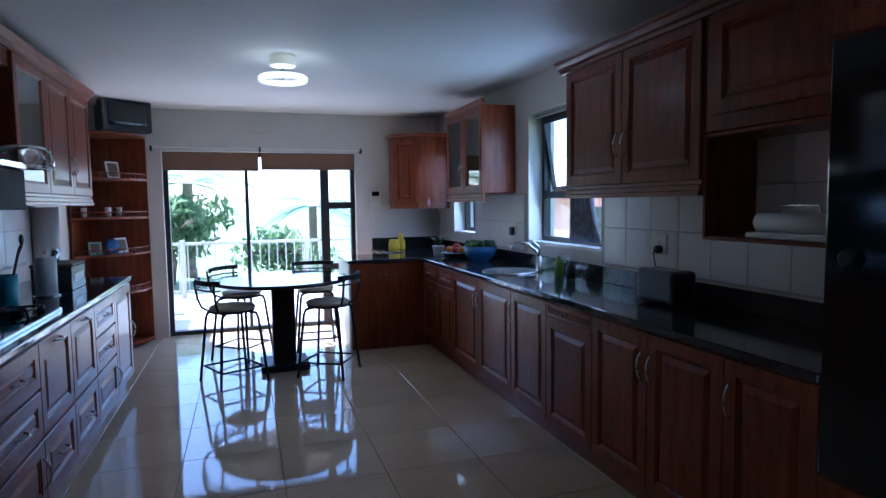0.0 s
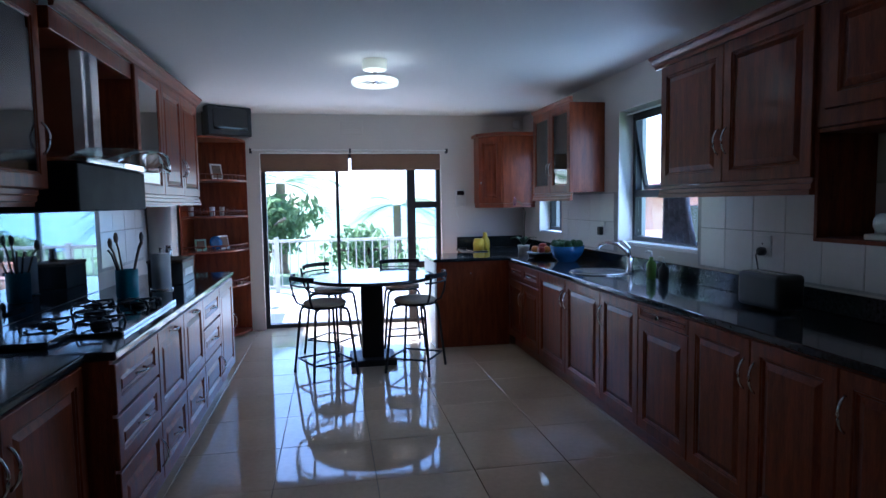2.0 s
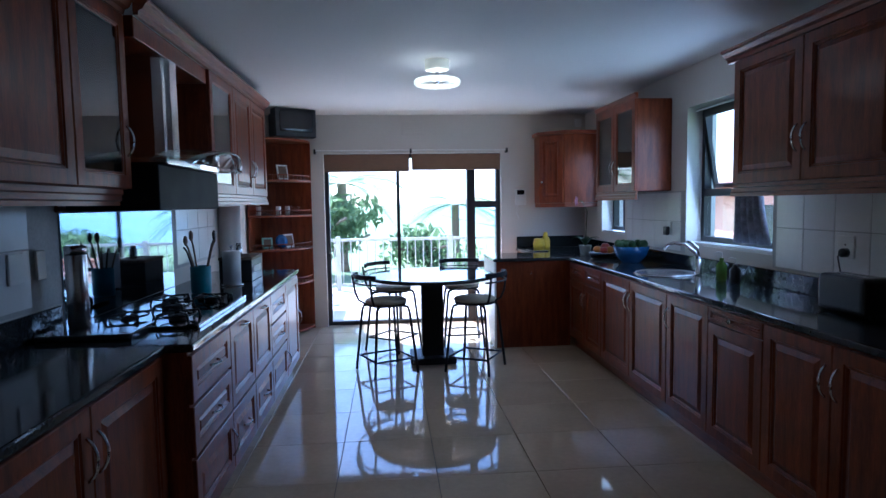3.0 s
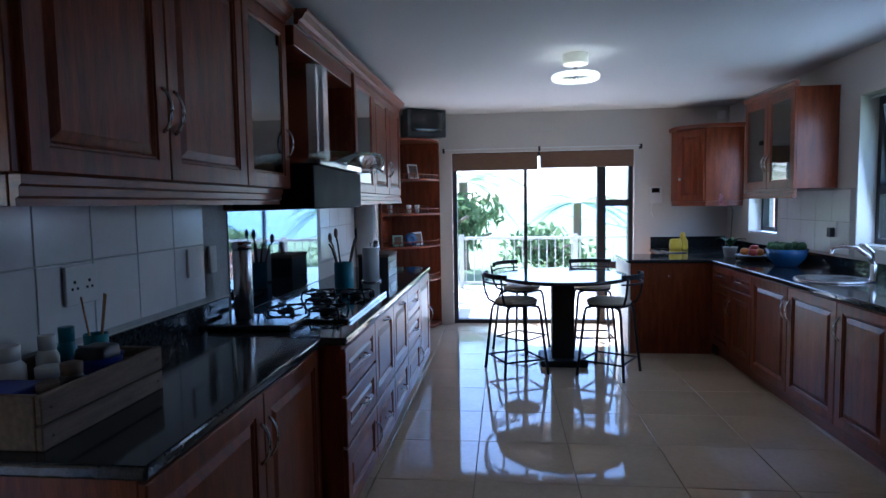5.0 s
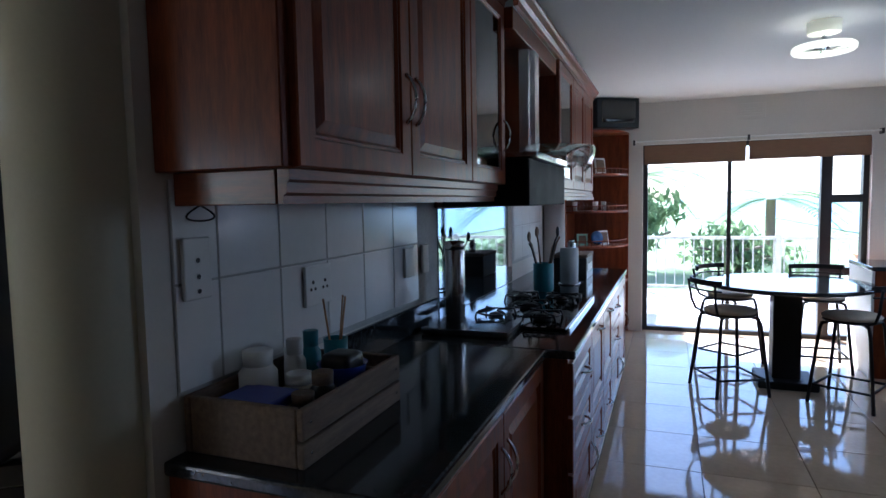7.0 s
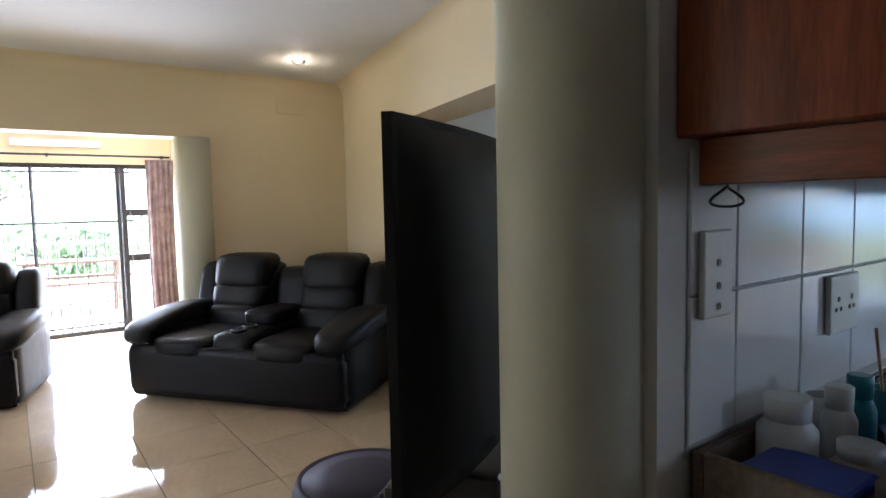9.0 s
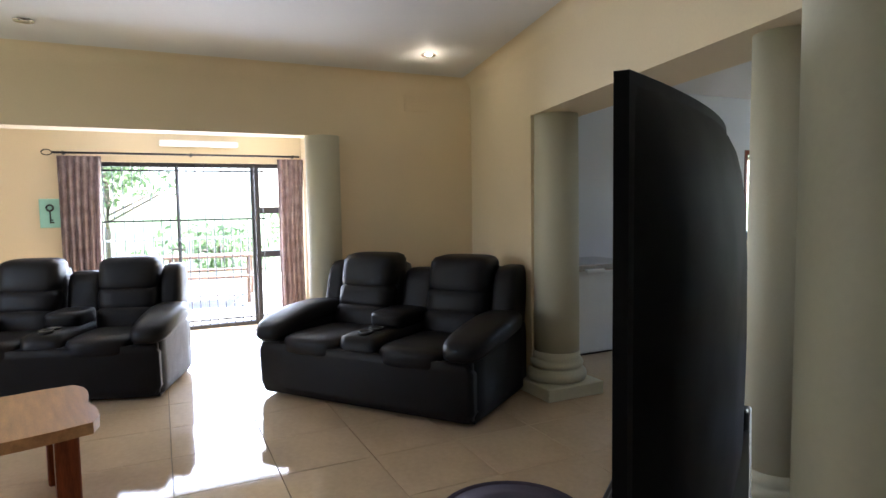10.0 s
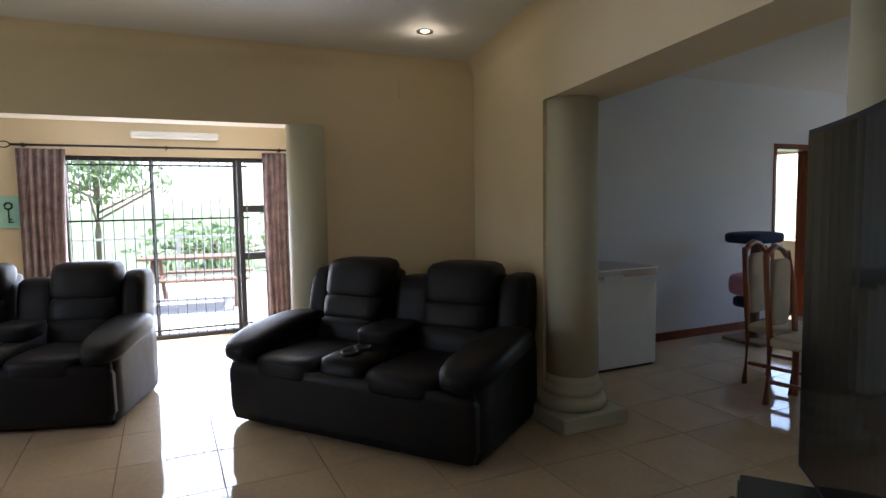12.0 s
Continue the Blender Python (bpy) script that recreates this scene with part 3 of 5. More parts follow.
for a in ((0, 0.02, 0, 0.58, 0, 2.40), (0.70, 0.72, 0, 0.58, 0, 2.40), (0.02, 0.70, 0, 0.58, 0.0, 0.60), (0.02, 0.70, 0, 0.58, 1.96, 2.40), (0.02, 0.70, 0.50, 0.58, 0.60, 1.96)):
    box(bm, *a, 0.003)
part("body", bm, M_WOOD, tower)
part("oven_front", B(0.012, 0.708, -0.035, 0.45, 0.605, 1.955, bev=0.006, seg=2), M_OVEN, tower, "black glass oven front")
part("dial", lathe(bmesh.new(), [(0.03, 0), (0.028, 0.02), (0.02, 0.026)], 20), M_BLACK, tower, "black oven dial", at=pose(0.10, -0.036, 1.30, 90, 0, 0))
front(tower, "door", 0.0, 0.72, 1.97, 2.39, "r", "low")
front(tower, "drawer", 0.0, 0.72, 0.12, 0.59)
# wall units
G2 = "timber wall units"
UZ0, UZ1 = 1.575, 2.38
UZR = 2.315
XU = 2.045
cabinet("wall_cabinet", RIGHT(XU, 3.53), 1.23, UZR - UZ0, XR - XU - 0.004, [("door", 0, 0.615, UZ0, UZR, "r", "low"), ("door", 0.615, 1.23, UZ0, UZR, "l", "low")], "reddish-brown timber wall unit with two panelled doors", G2, z0=UZ0)
cabinet("wall_cabinet", RIGHT(XU, 2.298), 0.885, UZR - 1.79, XR - XU - 0.004, [("door", 0.06, 0.83, 1.86, UZR, "", "low")], "reddish-brown timber wall unit above the niche", G2, z0=1.79)
cabinet("open_niche", RIGHT(XU, 2.298), 0.885, 0.49, XR - XU - 0.012, [], "open timber niche holding a bread bin", G2, z0=1.295, open_front=True, cat="shelf")
PEL = [(-0.005, 0.0), (-0.035, 0.0), (-0.035, 0.022), (-0.028, 0.028), (-0.028, 0.05), (-0.018, 0.056), (-0.018, 0.074), (-0.005, 0.074)]
CRN = [(0.0, 0.0), (-0.022, 0.0), (-0.026, 0.02), (-0.045, 0.03), (-0.06, 0.055), (-0.07, 0.06), (-0.07, 0.075), (0.0, 0.075)]
moulding("pelmet", RIGHT(XU + 0.01, 3.54, UZ0 - 0.075), 1.24, PEL, "ribbed timber pelmet under the wall unit")
moulding("crown_moulding", RIGHT(XU, 3.60, UZR), 2.18, CRN, "moulded timber cornice on the wall units")
moulding("crown_moulding", pose(XU - 0.0, 3.53, UZR, 0, 0, 180) @ pose(-0.31, 0, 0), 0.31, CRN, "moulded timber cornice return")
cabinet("glazed_cabinet", RIGHT(XU, 5.98), 0.97, 0.79, XR - XU - 0.004, [("glass", 0, 0.485, 1.565, 2.355, "r", "low"), ("glass", 0.485, 0.97, 1.565, 2.355, "l", "low")], "timber wall unit with two dark glass doors", G2, z0=1.565)
moulding("pelmet", RIGHT(XU + 0.01, 5.99, 1.49), 0.99, PEL, "ribbed timber pelmet under the glazed unit")
moulding("crown_moulding", RIGHT(XU, 6.0, 2.355), 1.01, [(y * 0.5, z * 0.6) for y, z in CRN], "small timber cornice on the glazed unit")
cc = thing("corner_wall_cabinet", pose(0, 0, 0), "timber corner wall unit with an angled door", "cabinet", G2)


def prism(bm, pts, z0, z1):
    lo = [bm.verts.new((x, y, z0)) for x, y in pts]
    hi = [bm.verts.new((x, y, z1)) for x, y in pts]
    n = len(pts)
    for i in range(n):
        bm.faces.new((lo[i], lo[(i + 1) % n], hi[(i + 1) % n], hi[i]))
    bm.faces.new(lo[::-1])
    bm.faces.new(hi)
    bmesh.ops.recalc_face_normals(bm, faces=bm.faces)
    return bm


CP = [(1.72, YB - 0.002), (1.72, 7.10), (1.96, 6.86), (XR - 0.004, 6.86), (XR - 0.004, YB - 0.002)]
part("body", prism(bmesh.new(), CP, 1.47, 2.27), M_WOOD, cc)
part("cornice", prism(bmesh.new(), [(1.69, YB - 0.002), (1.69, 7.08), (1.95, 6.83), (XR - 0.004, 6.83), (XR - 0.004, YB - 0.002)], 2.272, 2.31), M_WOODH, cc)
part("pelmet", prism(bmesh.new(), [(1.73, YB - 0.002), (1.73, 7.11), (1.965, 6.875), (XR - 0.004, 6.875), (XR - 0.004, YB - 0.002)], 1.42, 1.468), M_WOODH, cc)
dh = front(cc, "door", 0.01, 0.33, 1.48, 2.26, "", "mid")
dh.matrix_basis = pose(1.718, 7.098, 0, 0, 0, -45)
part("knob", lathe(bmesh.new(), [(0.006, 0), (0.013, 0.015), (0.011, 0.024)], 12), M_CHROME, dh, "small bright knob", at=pose(0.06, -0.02, 1.72, 90, 0, 0))

# ---- kitchen: left-hand run ----
G3 = "fitted kitchen units beside the hob"
XN, XP = -1.045, -0.935
cabinet("base_cabinet", LEFT(XN, 1.255), 1.255, HB, XN - XL - 0.005, [("door", 0, 0.655, 0.12, HB - 0.01, "r", "top"), ("door", 0.655, 1.255, 0.12, HB - 0.01, "l", "top")], "reddish-brown timber base unit with two panelled doors", G3, plinth=0.11)
cols = [(2.53, 3.13, [("drawer", 0.66, 0.87), ("drawer", 0.43, 0.65), ("door2", 0.12, 0.42)]),
        (3.13, 3.66, [("drawer", 0.43, 0.87), ("drawer", 0.12, 0.42)]),
        (3.66, 4.19, [("drawer", 0.43, 0.87), ("drawer", 0.12, 0.42)]),
        (4.19, 4.79, [("drawer", 0.66, 0.87), ("drawer", 0.43, 0.65), ("door2", 0.12, 0.42)]),
        (4.79, 5.41, [("door2", 0.12, 0.87)])]
for a, b, fs in cols:
    w = b - a
    fr = []
    for k, lo, hi in fs:
        if k == "drawer":
            fr.append(("drawer", 0, w, lo, hi))
        else:
            fr.append(("door", 0, w, lo, hi, "r", "mid"))
    cabinet("drawer_unit", LEFT(XP, a), w, HB, XP - XL - 0.005, fr, "timber drawer unit with arched steel handles", G3, plinth=0.11)
bm = bmesh.new()
box(bm, XL + 0.002, XN + 0.03, 1.243, 2.519, TOPZ - CH, TOPZ, 0.008, 2)
box(bm, XL + 0.002, XP + 0.03, 2.52, 5.44, TOPZ - CH, TOPZ, 0.008, 2)
solid("worktop", bm, M_GRANITE, "polished dark granite worktop under the hob", "worktop")
solid("granite_upstand", B(XL + 0.002, XL + 0.022, 1.95, 2.94, TOPZ + 0.001, TOPZ + 0.115), M_GRANITE, "dark granite upstand behind the worktop", "upstand")
XUL = -1.305
dd3 = [("door", 0.03, 0.61, UZ0, UZ1, "r", "low"), ("door", 0.61, 1.188, UZ0, UZ1, "l", "low")]
cabinet("wall_cabinet", LEFT(XUL, 1.262), 1.188, UZ1 - UZ0, XUL - XL - 0.004, dd3, "reddish-brown timber wall unit with two panelled doors", G2, z0=UZ0)
cabinet("glazed_cabinet", LEFT(XUL, 2.452), 0.50, UZ1 - UZ0, XUL - XL - 0.004, [("glass", 0, 0.50, UZ0, UZ1, "r", "low")], "timber wall unit with one dark glass door", G2, z0=UZ0)
XUF = -1.245
cabinet("wall_cabinet", LEFT(XUF, 4.06), 1.74, UZ1 - UZ0, XUF - XL - 0.004, [("glass", 0, 0.58, UZ0, UZ1, "r", "low"), ("door", 0.58, 1.16, UZ0, UZ1, "r", "low"), ("door", 1.16, 1.74, UZ0, UZ1, "l", "low")], "timber wall unit with one glass and two panelled doors", G2, z0=UZ0)
moulding("pelmet", LEFT(XUL - 0.045, 1.298, UZ0 - 0.075), 1.622, [(y, 0.074 - z) for y, z in PEL], "ribbed timber pelmet under the wall units")
solid("pelmet_return", B(XL + 0.02, XUL - 0.047, 1.300, 1.318, UZ0 - 0.075, UZ0 - 0.001, bev=0.002), M_WOODH, "plain timber pelmet return under the wall unit", "moulding")
moulding("pelmet", LEFT(XUF - 0.01, 4.04, UZ0 - 0.075), 1.77, PEL, "ribbed timber pelmet under the far wall units")
moulding("crown_moulding", LEFT(XUL, 1.24, UZ1), 1.715, CRN, "moulded timber cornice on the wall units")
moulding("crown_moulding", LEFT(XUF, 2.957, UZ1), 2.86, CRN, "moulded timber cornice over the cooker hood")
bm = bmesh.new()
box(bm, XL + 0.004, XUF, 2.955, 4.058, UZ1 - 0.10, UZ1 - 0.001, 0.003)
solid("hood_bridge", bm, M_WOOD, "timber bridge panel above the cooker hood", "panel")
solid("hood_backing", B(XL + 0.004, XL + 0.02, 2.955, 4.058, 1.472, UZ1 - 0.101), M_WOOD, "dark timber panel behind the cooker hood", "panel")
# cooker hood
hood = thing("cooker_hood", LEFT(-1.21, 2.97), "steel chimney cooker hood with curved glass visor", "cooker hood")
part("housing", B(0.05, 1.06, -0.02, 0.42, 1.475, 1.70, bev=0.008, seg=2), M_HOODBLACK, hood, "matt black hood housing")
part("canopy", B(0.10, 1.00, -0.05, 0.41, 1.701, 1.735, bev=0.01, seg=2), M_STEEL, hood, "brushed steel canopy edge")
bm = bmesh.new()
prism(bm, [(0.32, 0.36), (0.32, 0.09), (0.35, 0.05), (0.38, 0.045), (0.40, 0.025), (0.50, 0.025), (0.52, 0.045), (0.55, 0.05), (0.58, 0.09), (0.58, 0.36)], 1.736, UZ1 - 0.105)
part("chimney", bm, M_STEEL, hood, "faceted brushed steel chimney")
bm = bmesh.new()
rows_ = []
for i in range(17):
    u = i / 16
    reach = 0.20 + 0.08 * math.sin(math.pi * u)
    rows_.append([bm.verts.new((0.06 + 0.98 * u, 0.02 - reach * v / 4, 1.715 + 0.085 * math.sin(math.pi * u) ** 0.8 - 0.02 * (v / 4) ** 2 + dz)) for dz in (0, 0.008) for v in range(5)])
for p, q in zip(rows_, rows_[1:]):
    for k in (0, 5):
        for v in range(4):
            bm.faces.new((p[k + v], p[k + v + 1], q[k + v + 1], q[k + v])).smooth = True
    bm.faces.new((p[0], q[0], q[5], p[5]))
    bm.faces.new((p[4], q[4], q[9], p[9]))
for r in (rows_[0], rows_[-1]):
    for v in range(4):
        bm.faces.new((r[v], r[v + 1], r[v + 6], r[v + 5]))
bmesh.ops.recalc_face_normals(bm, faces=bm.faces)
part("visor", bm, M_VISOR, hood, "curved clear glass visor")
# no lamp here: this strip glows to imitate the window's reflection on steel
part("lamp", B(0.62, 0.92, -0.056, -0.0505, 1.705, 1.732, bev=0.002), M_HOODGLINT, hood, "glowing strip for the window's bright reflection on the hood steel")
# mirror splashback
solid("splashback", B(XL + 0.003, XL + 0.011, 2.985, 4.45, TOPZ + 0.002, 1.468, bev=0.001), M_MIRROR, "mirror-bright splashback behind the hob", "splashback")
# hob
hob = thing("gas_hob", LEFT(-0.99, 2.85, TOPZ), "black gas hob with five iron pan supports", "hob")
part("plate", B(0, 0.92, 0, 0.50, 0.001, 0.016, bev=0.004), M_OVEN, hob, "black glass hob plate")
part("trim", B(0, 0.92, -0.012, -0.001, 0.001, 0.018, bev=0.002), M_CHROME, hob, "bright front trim")
for bx, by, br in ((0.17, 0.14, 0.045), (0.17, 0.37, 0.035), (0.46, 0.26, 0.06), (0.72, 0.14, 0.035), (0.72, 0.37, 0.045)):
    part("burner", lathe(bmesh.new(), [(br, 0), (br, 0.012), (br * 0.8, 0.014), (br * 0.8, 0.024), (br * 0.3, 0.028)], 20), M_BLACKM, hob, at=pose(bx, by, 0.016))
    bm = bmesh.new()
    for a in range(4):
        c, s = math.cos(a * math.pi / 2 + 0.78), math.sin(a * math.pi / 2 + 0.78)
        tube(bm, [(bx + c * 0.13, by + s * 0.11, 0.016), (bx + c * 0.12, by + s * 0.10, 0.052), (bx + c * 0.02, by + s * 0.02, 0.055)], 0.006, 6)
    tube(bm, [(bx + 0.1 * math.cos(k * math.pi / 6), by + 0.085 * math.sin(k * math.pi / 6), 0.045) for k in range(13)], 0.005, 6)
    part("pan_support", bm, M_BLACKM, hob)
for i in range(5):
    part("knob", lathe(bmesh.new(), [(0.019, 0), (0.017, 0.022), (0.012, 0.026)], 16), M_BLACK, hob, at=pose(0.86, 0.07 + i * 0.085, 0.016))

# ---- table and stools ----
tab = thing("round_table", pose(0.30, 5.62, 0), "round dark-topped bar table on a square pedestal", "table")
part("tabletop", lathe(bmesh.new(), [(0.57, 0.785), (0.60, 0.795), (0.60, 0.815), (0.585, 0.822)], 56), M_GRANITE, tab, "polished dark stone tabletop")
part("pedestal", B(-0.10, 0.10, -0.10, 0.10, 0.06, 0.785, bev=0.006), M_BLACKM, tab)
part("foot", B(-0.21, 0.21, -0.21, 0.21, 0.0, 0.06, bev=0.012, seg=2), M_BLACKM, tab)


def bar_stool():
    s = thing("bar_stool", pose(0, 0, 0), "black tubular bar stool with padded round seat", "stool", "stools round the table")
    top = [(-0.15, -0.14), (0.15, -0.14), (0.15, 0.15), (-0.15, 0.15)]
    foot = [(-0.21, -0.20), (0.21, -0.20), (0.21, 0.21), (-0.21, 0.21)]
    for (a, b), (c, d) in zip(top, foot):
        part("leg", tube(bmesh.new(), [(a * 0.55, b * 0.55, 0.60), (a, b, 0.585), (a * 1.08, b * 1.08, 0.54), (c, d, 0.0)], 0.0125), M_BLACKM, s)
    k = 0.87
    for i in range(4):
        a, b = foot[i], foot[(i + 1) % 4]
        part("stretcher", tube(bmesh.new(), [(a[0] * k, a[1] * k, 0.13), (b[0] * k, b[1] * k, 0.13)], 0.009), M_BLACKM, s)
    part("seat_ring", lathe(bmesh.new(), [(0.17, 0.595), (0.185, 0.605), (0.17, 0.615)], 32), M_BLACKM, s)
    part("seat", lathe(bmesh.new(), [(0.10, 0.616), (0.18, 0.618), (0.19, 0.635), (0.17, 0.652), (0.05, 0.656)], 32), M_FABRIC, s, "pale patterned seat pad")
    for sx in (-1, 1):
        part("back_post", tube(bmesh.new(), [(sx * 0.12, 0.14, 0.60), (sx * 0.165, 0.19, 0.63), (sx * 0.185, 0.215, 0.70), (sx * 0.20, 0.235, 0.86)], 0.010), M_BLACKM, s)
    bm = bmesh.new()
    arcs = [(0.225 * math.sin(a), 0.06 + 0.205 * math.cos(a) ** 0.6) for a in [(-1.15 + 2.3 * i / 12) for i in range(13)]]
    for z0, z1 in ((0.845, 0.885), (0.800, 0.812)):
        prev = None
        for x, y in arcs:
            q = [bm.verts.new((x, y, z0)), bm.verts.new((x, y, z1)), bm.verts.new((x * 1.06, y + 0.014, z1)), bm.verts.new((x * 1.06, y + 0.014, z0))]
            if prev:
                for i in range(4):
                    bm.faces.new((prev[i], prev[(i + 1) % 4], q[(i + 1) % 4], q[i]))
            else:
                bm.faces.new(q[::-1])
            prev = q
        bm.faces.new(prev)
    bmesh.ops.recalc_face_normals(bm, faces=bm.faces)
    part("backrest", bm, M_BLACKM, s)
    return s


st = bar_stool()
STOOLS = [(-0.13, 5.30, 115), (0.66, 5.26, -120), (-0.06, 6.14, 55), (0.66, 6.22, 0)]
st.matrix_basis = pose(*STOOLS[0][:2], 0, 0, 0, STOOLS[0][2])
for x, y, a in STOOLS[1:]:
    copy_thing(st, pose(x, y, 0, 0, 0, a))

# ---- ceiling lamp ----
lamp = thing("ceiling_lamp", pose(0.30, 4.58, KZ), "lit round flush ceiling lamp on a short stem", "lamp")
# the canopy emits a little, standing for the lamplight that falls on it
part("canopy", lathe(bmesh.new(), [(0.02, -0.075), (0.088, -0.072), (0.092, -0.065), (0.092, -0.001)], 32), M_CANOPY, lamp, "softly lit ceiling canopy")
part("stem", cyl(bmesh.new(), (0, 0, -0.19), (0, 0, -0.072), 0.014), M_CHROME, lamp)
bm = bmesh.new()
prof = [(0.138, -0.172), (0.148, -0.182), (0.165, -0.184), (0.175, -0.172), (0.175, -0.152), (0.165, -0.142), (0.148, -0.144), (0.138, -0.154)]
n = 48
rings = [[bm.verts.new((r * math.cos(2 * math.pi * k / n), r * math.sin(2 * math.pi * k / n), z)) for k in range(n)] for r, z in prof]
for a, b in zip(rings, rings[1:] + rings[:1]):
    for k in range(n):
        bm.faces.new((a[k], a[(k + 1) % n], b[(k + 1) % n], b[k])).smooth = True
part("ring", bm, M_LAMP, lamp, "glowing white glass ring")
part("crossbar", box(box(bmesh.new(), -0.14, 0.14, -0.012, 0.012, -0.172, -0.155, 0.002), -0.012, 0.012, -0.14, 0.14, -0.1715, -0.1555, 0.002), M_CHROME, lamp)
bulb("kitchen_lamp_light", (0.30, 4.58, KZ - 0.12), 0.5, (1.0, 0.96, 0.82), 0.08)

# ---- things on the right worktop ----
sink = thing("sink", pose(2.03, 4.42, TOPZ), "round stainless steel inset sink", "sink")
bm = bmesh.new()
lathe(bm, [(0.02, 0.003), (0.19, 0.004), (0.215, 0.006), (0.225, 0.012), (0.235, 0.006), (0.236, 0.001)], 48)
part("bowl", bm, M_STEEL, sink)
tap = thing("mixer_tap", pose(2.22, 4.28, TOPZ), "chrome swan-neck mixer tap beside the sink", "tap")
part("base", lathe(bmesh.new(), [(0.03, 0), (0.028, 0.02), (0.02, 0.03), (0.02, 0.12)], 20), M_CHROME, tap)
part("spout", tube(bmesh.new(), [(0, 0, 0.10), (-0.02, 0.02, 0.17), (-0.07, 0.07, 0.225), (-0.13, 0.13, 0.235), (-0.17, 0.17, 0.215), (-0.18, 0.18, 0.18)], 0.013, 10), M_CHROME, tap)
part("lever", tube(bmesh.new(), [(0, 0, 0.12), (-0.01, -0.01, 0.20), (-0.05, 0.02, 0.25), (-0.07, 0.04, 0.25)], 0.010, 8), M_CHROME, tap)


def bowl_of(name, x, y, r, h, m, label):
    b = thing(name, pose(x, y, TOPZ), label, "bowl")
    part("bowl", lathe(bmesh.new(), [(r * 0.5, 0), (r * 0.55, 0.01), (r * 0.85, h * 0.45), (r, h), (r * 0.95, h), (r * 0.8, h * 0.5), (r * 0.3, 0.03)], 36), m, b)
    return b


bowl_of("salad_bowl", 2.12, 5.30, 0.165, 0.15, M_BLUE, "large deep blue glazed bowl full of greens")
rng = random.Random(4)
bm = bmesh.new()
for i in range(26):
    a, r = rng.random() * 6.28, 0.125 * math.sqrt(rng.random())
    m = pose(2.12 + r * math.cos(a), 5.30 + r * math.sin(a), TOPZ + 0.145 + rng.random() * 0.03, rng.uniform(0, 180), rng.uniform(0, 180), 0)
    bmesh.ops.create_icosphere(bm, subdivisions=2, radius=1, matrix=m @ Matrix.Diagonal((0.035, 0.03, 0.045, 1)))
solid("leafy_greens", smooth(bm), M_GREEN, "dark green vegetables heaped in the blue bowl", "vegetables", kind="stuff")
bowl_of("fruit_dish", 2.08, 5.85, 0.17, 0.05, M_BLACK, "shallow dark dish of mixed fruit")
for i, (dx, dy, r, m, nm) in enumerate(((-0.07, 0.03, 0.042, M_ORANGE, "orange"), (0.02, -0.06, 0.042, M_ORANGE, "orange"), (0.05, 0.06, 0.04, M_YELLOW, "lemon"), (-0.04, -0.07, 0.04, M_RED, "apple"), (0.0, 0.0, 0.042, M_RED, "apple"))):
    bm = bmesh.new()
    bmesh.ops.create_uvsphere(bm, u_segments=20, v_segments=14, radius=r)
    for v in bm.verts:
        v.co.z *= 0.92
        v.co.z -= 0.25 * r * math.exp(-((v.co.x ** 2 + v.co.y ** 2) / (0.15 * r * r))) * (1 if v.co.z > 0 else -1)
    solid(nm, smooth(bm), m, "ripe " + nm + " in the dark fruit dish", "fruit", "fruit in the dish", at=pose(2.08 + dx, 5.85 + dy, TOPZ + 0.045 + r * 0.8 + (0.03 if i == 4 else 0)))
# orchid
orc = thing("orchid", pose(1.99, 6.20, TOPZ), "potted orchid with one pink bloom on tall stems", "plant")
part("pot", lathe(bmesh.new(), [(0.05, 0), (0.065, 0.09), (0.068, 0.10), (0.06, 0.10), (0.055, 0.08)], 24), M_WHITE, orc)
for k in range(6):
    a = k * 1.05
    bm = bmesh.new()
    prev = None
    for i in range(7):
        s = i / 6
        w = 0.028 * math.sin(math.pi * min(s + 0.12, 1))
        p = Vector((math.cos(a) * 0.15 * s, math.sin(a) * 0.15 * s, 0.10 + 0.09 * math.sin(2.2 * s)))
        sd = Vector((-math.sin(a), math.cos(a), 0)) * w
        q = [bm.verts.new(p - sd), bm.verts.new(p + Vector((0, 0, -0.006))), bm.verts.new(p + sd)]
        if prev:
            bm.faces.new((prev[0], prev[1], q[1], q[0]))
            bm.faces.new((prev[1], prev[2], q[2], q[1]))
        prev = q
    part("leaf", smooth(bm), M_GREEN, orc)
part("stem", tube(bmesh.new(), [(0, 0, 0.1), (0.01, 0.0, 0.3), (0.03, 0.02, 0.45), (-0.03, 0.0, 0.56), (-0.10, -0.03, 0.58)], 0.0035, 6), M_GREEN, orc)
part("support_stick", tube(bmesh.new(), [(0.01, 0.01, 0.08), (0.015, 0.01, 0.46)], 0.003, 6), M_BARK, orc)
bm = bmesh.new()
for k in range(5):
    a = k * 2 * math.pi / 5
    bmesh.ops.create_icosphere(bm, subdivisions=2, radius=1, matrix=Matrix.Translation((-0.11, -0.035 + 0.028 * math.cos(a), 0.57 + 0.028 * math.sin(a))) @ pose(0, 0, 0, math.degrees(a), 0, 0) @ Matrix.Diagonal((0.006, 0.026, 0.018, 1)))
part("flower", smooth(bm), M_PINK, orc, "pink orchid bloom")
bm = bmesh.new()
lathe(bm, [(0.05, 0), (0.055, 0.02), (0.055, 0.10), (0.03, 0.15), (0.022, 0.20)], 20)
solid("yellow_bottle", bm, M_YELLOW, "bright yellow plastic bottle on the corner worktop", "bottle", at=pose(1.80, 7.12, TOPZ))
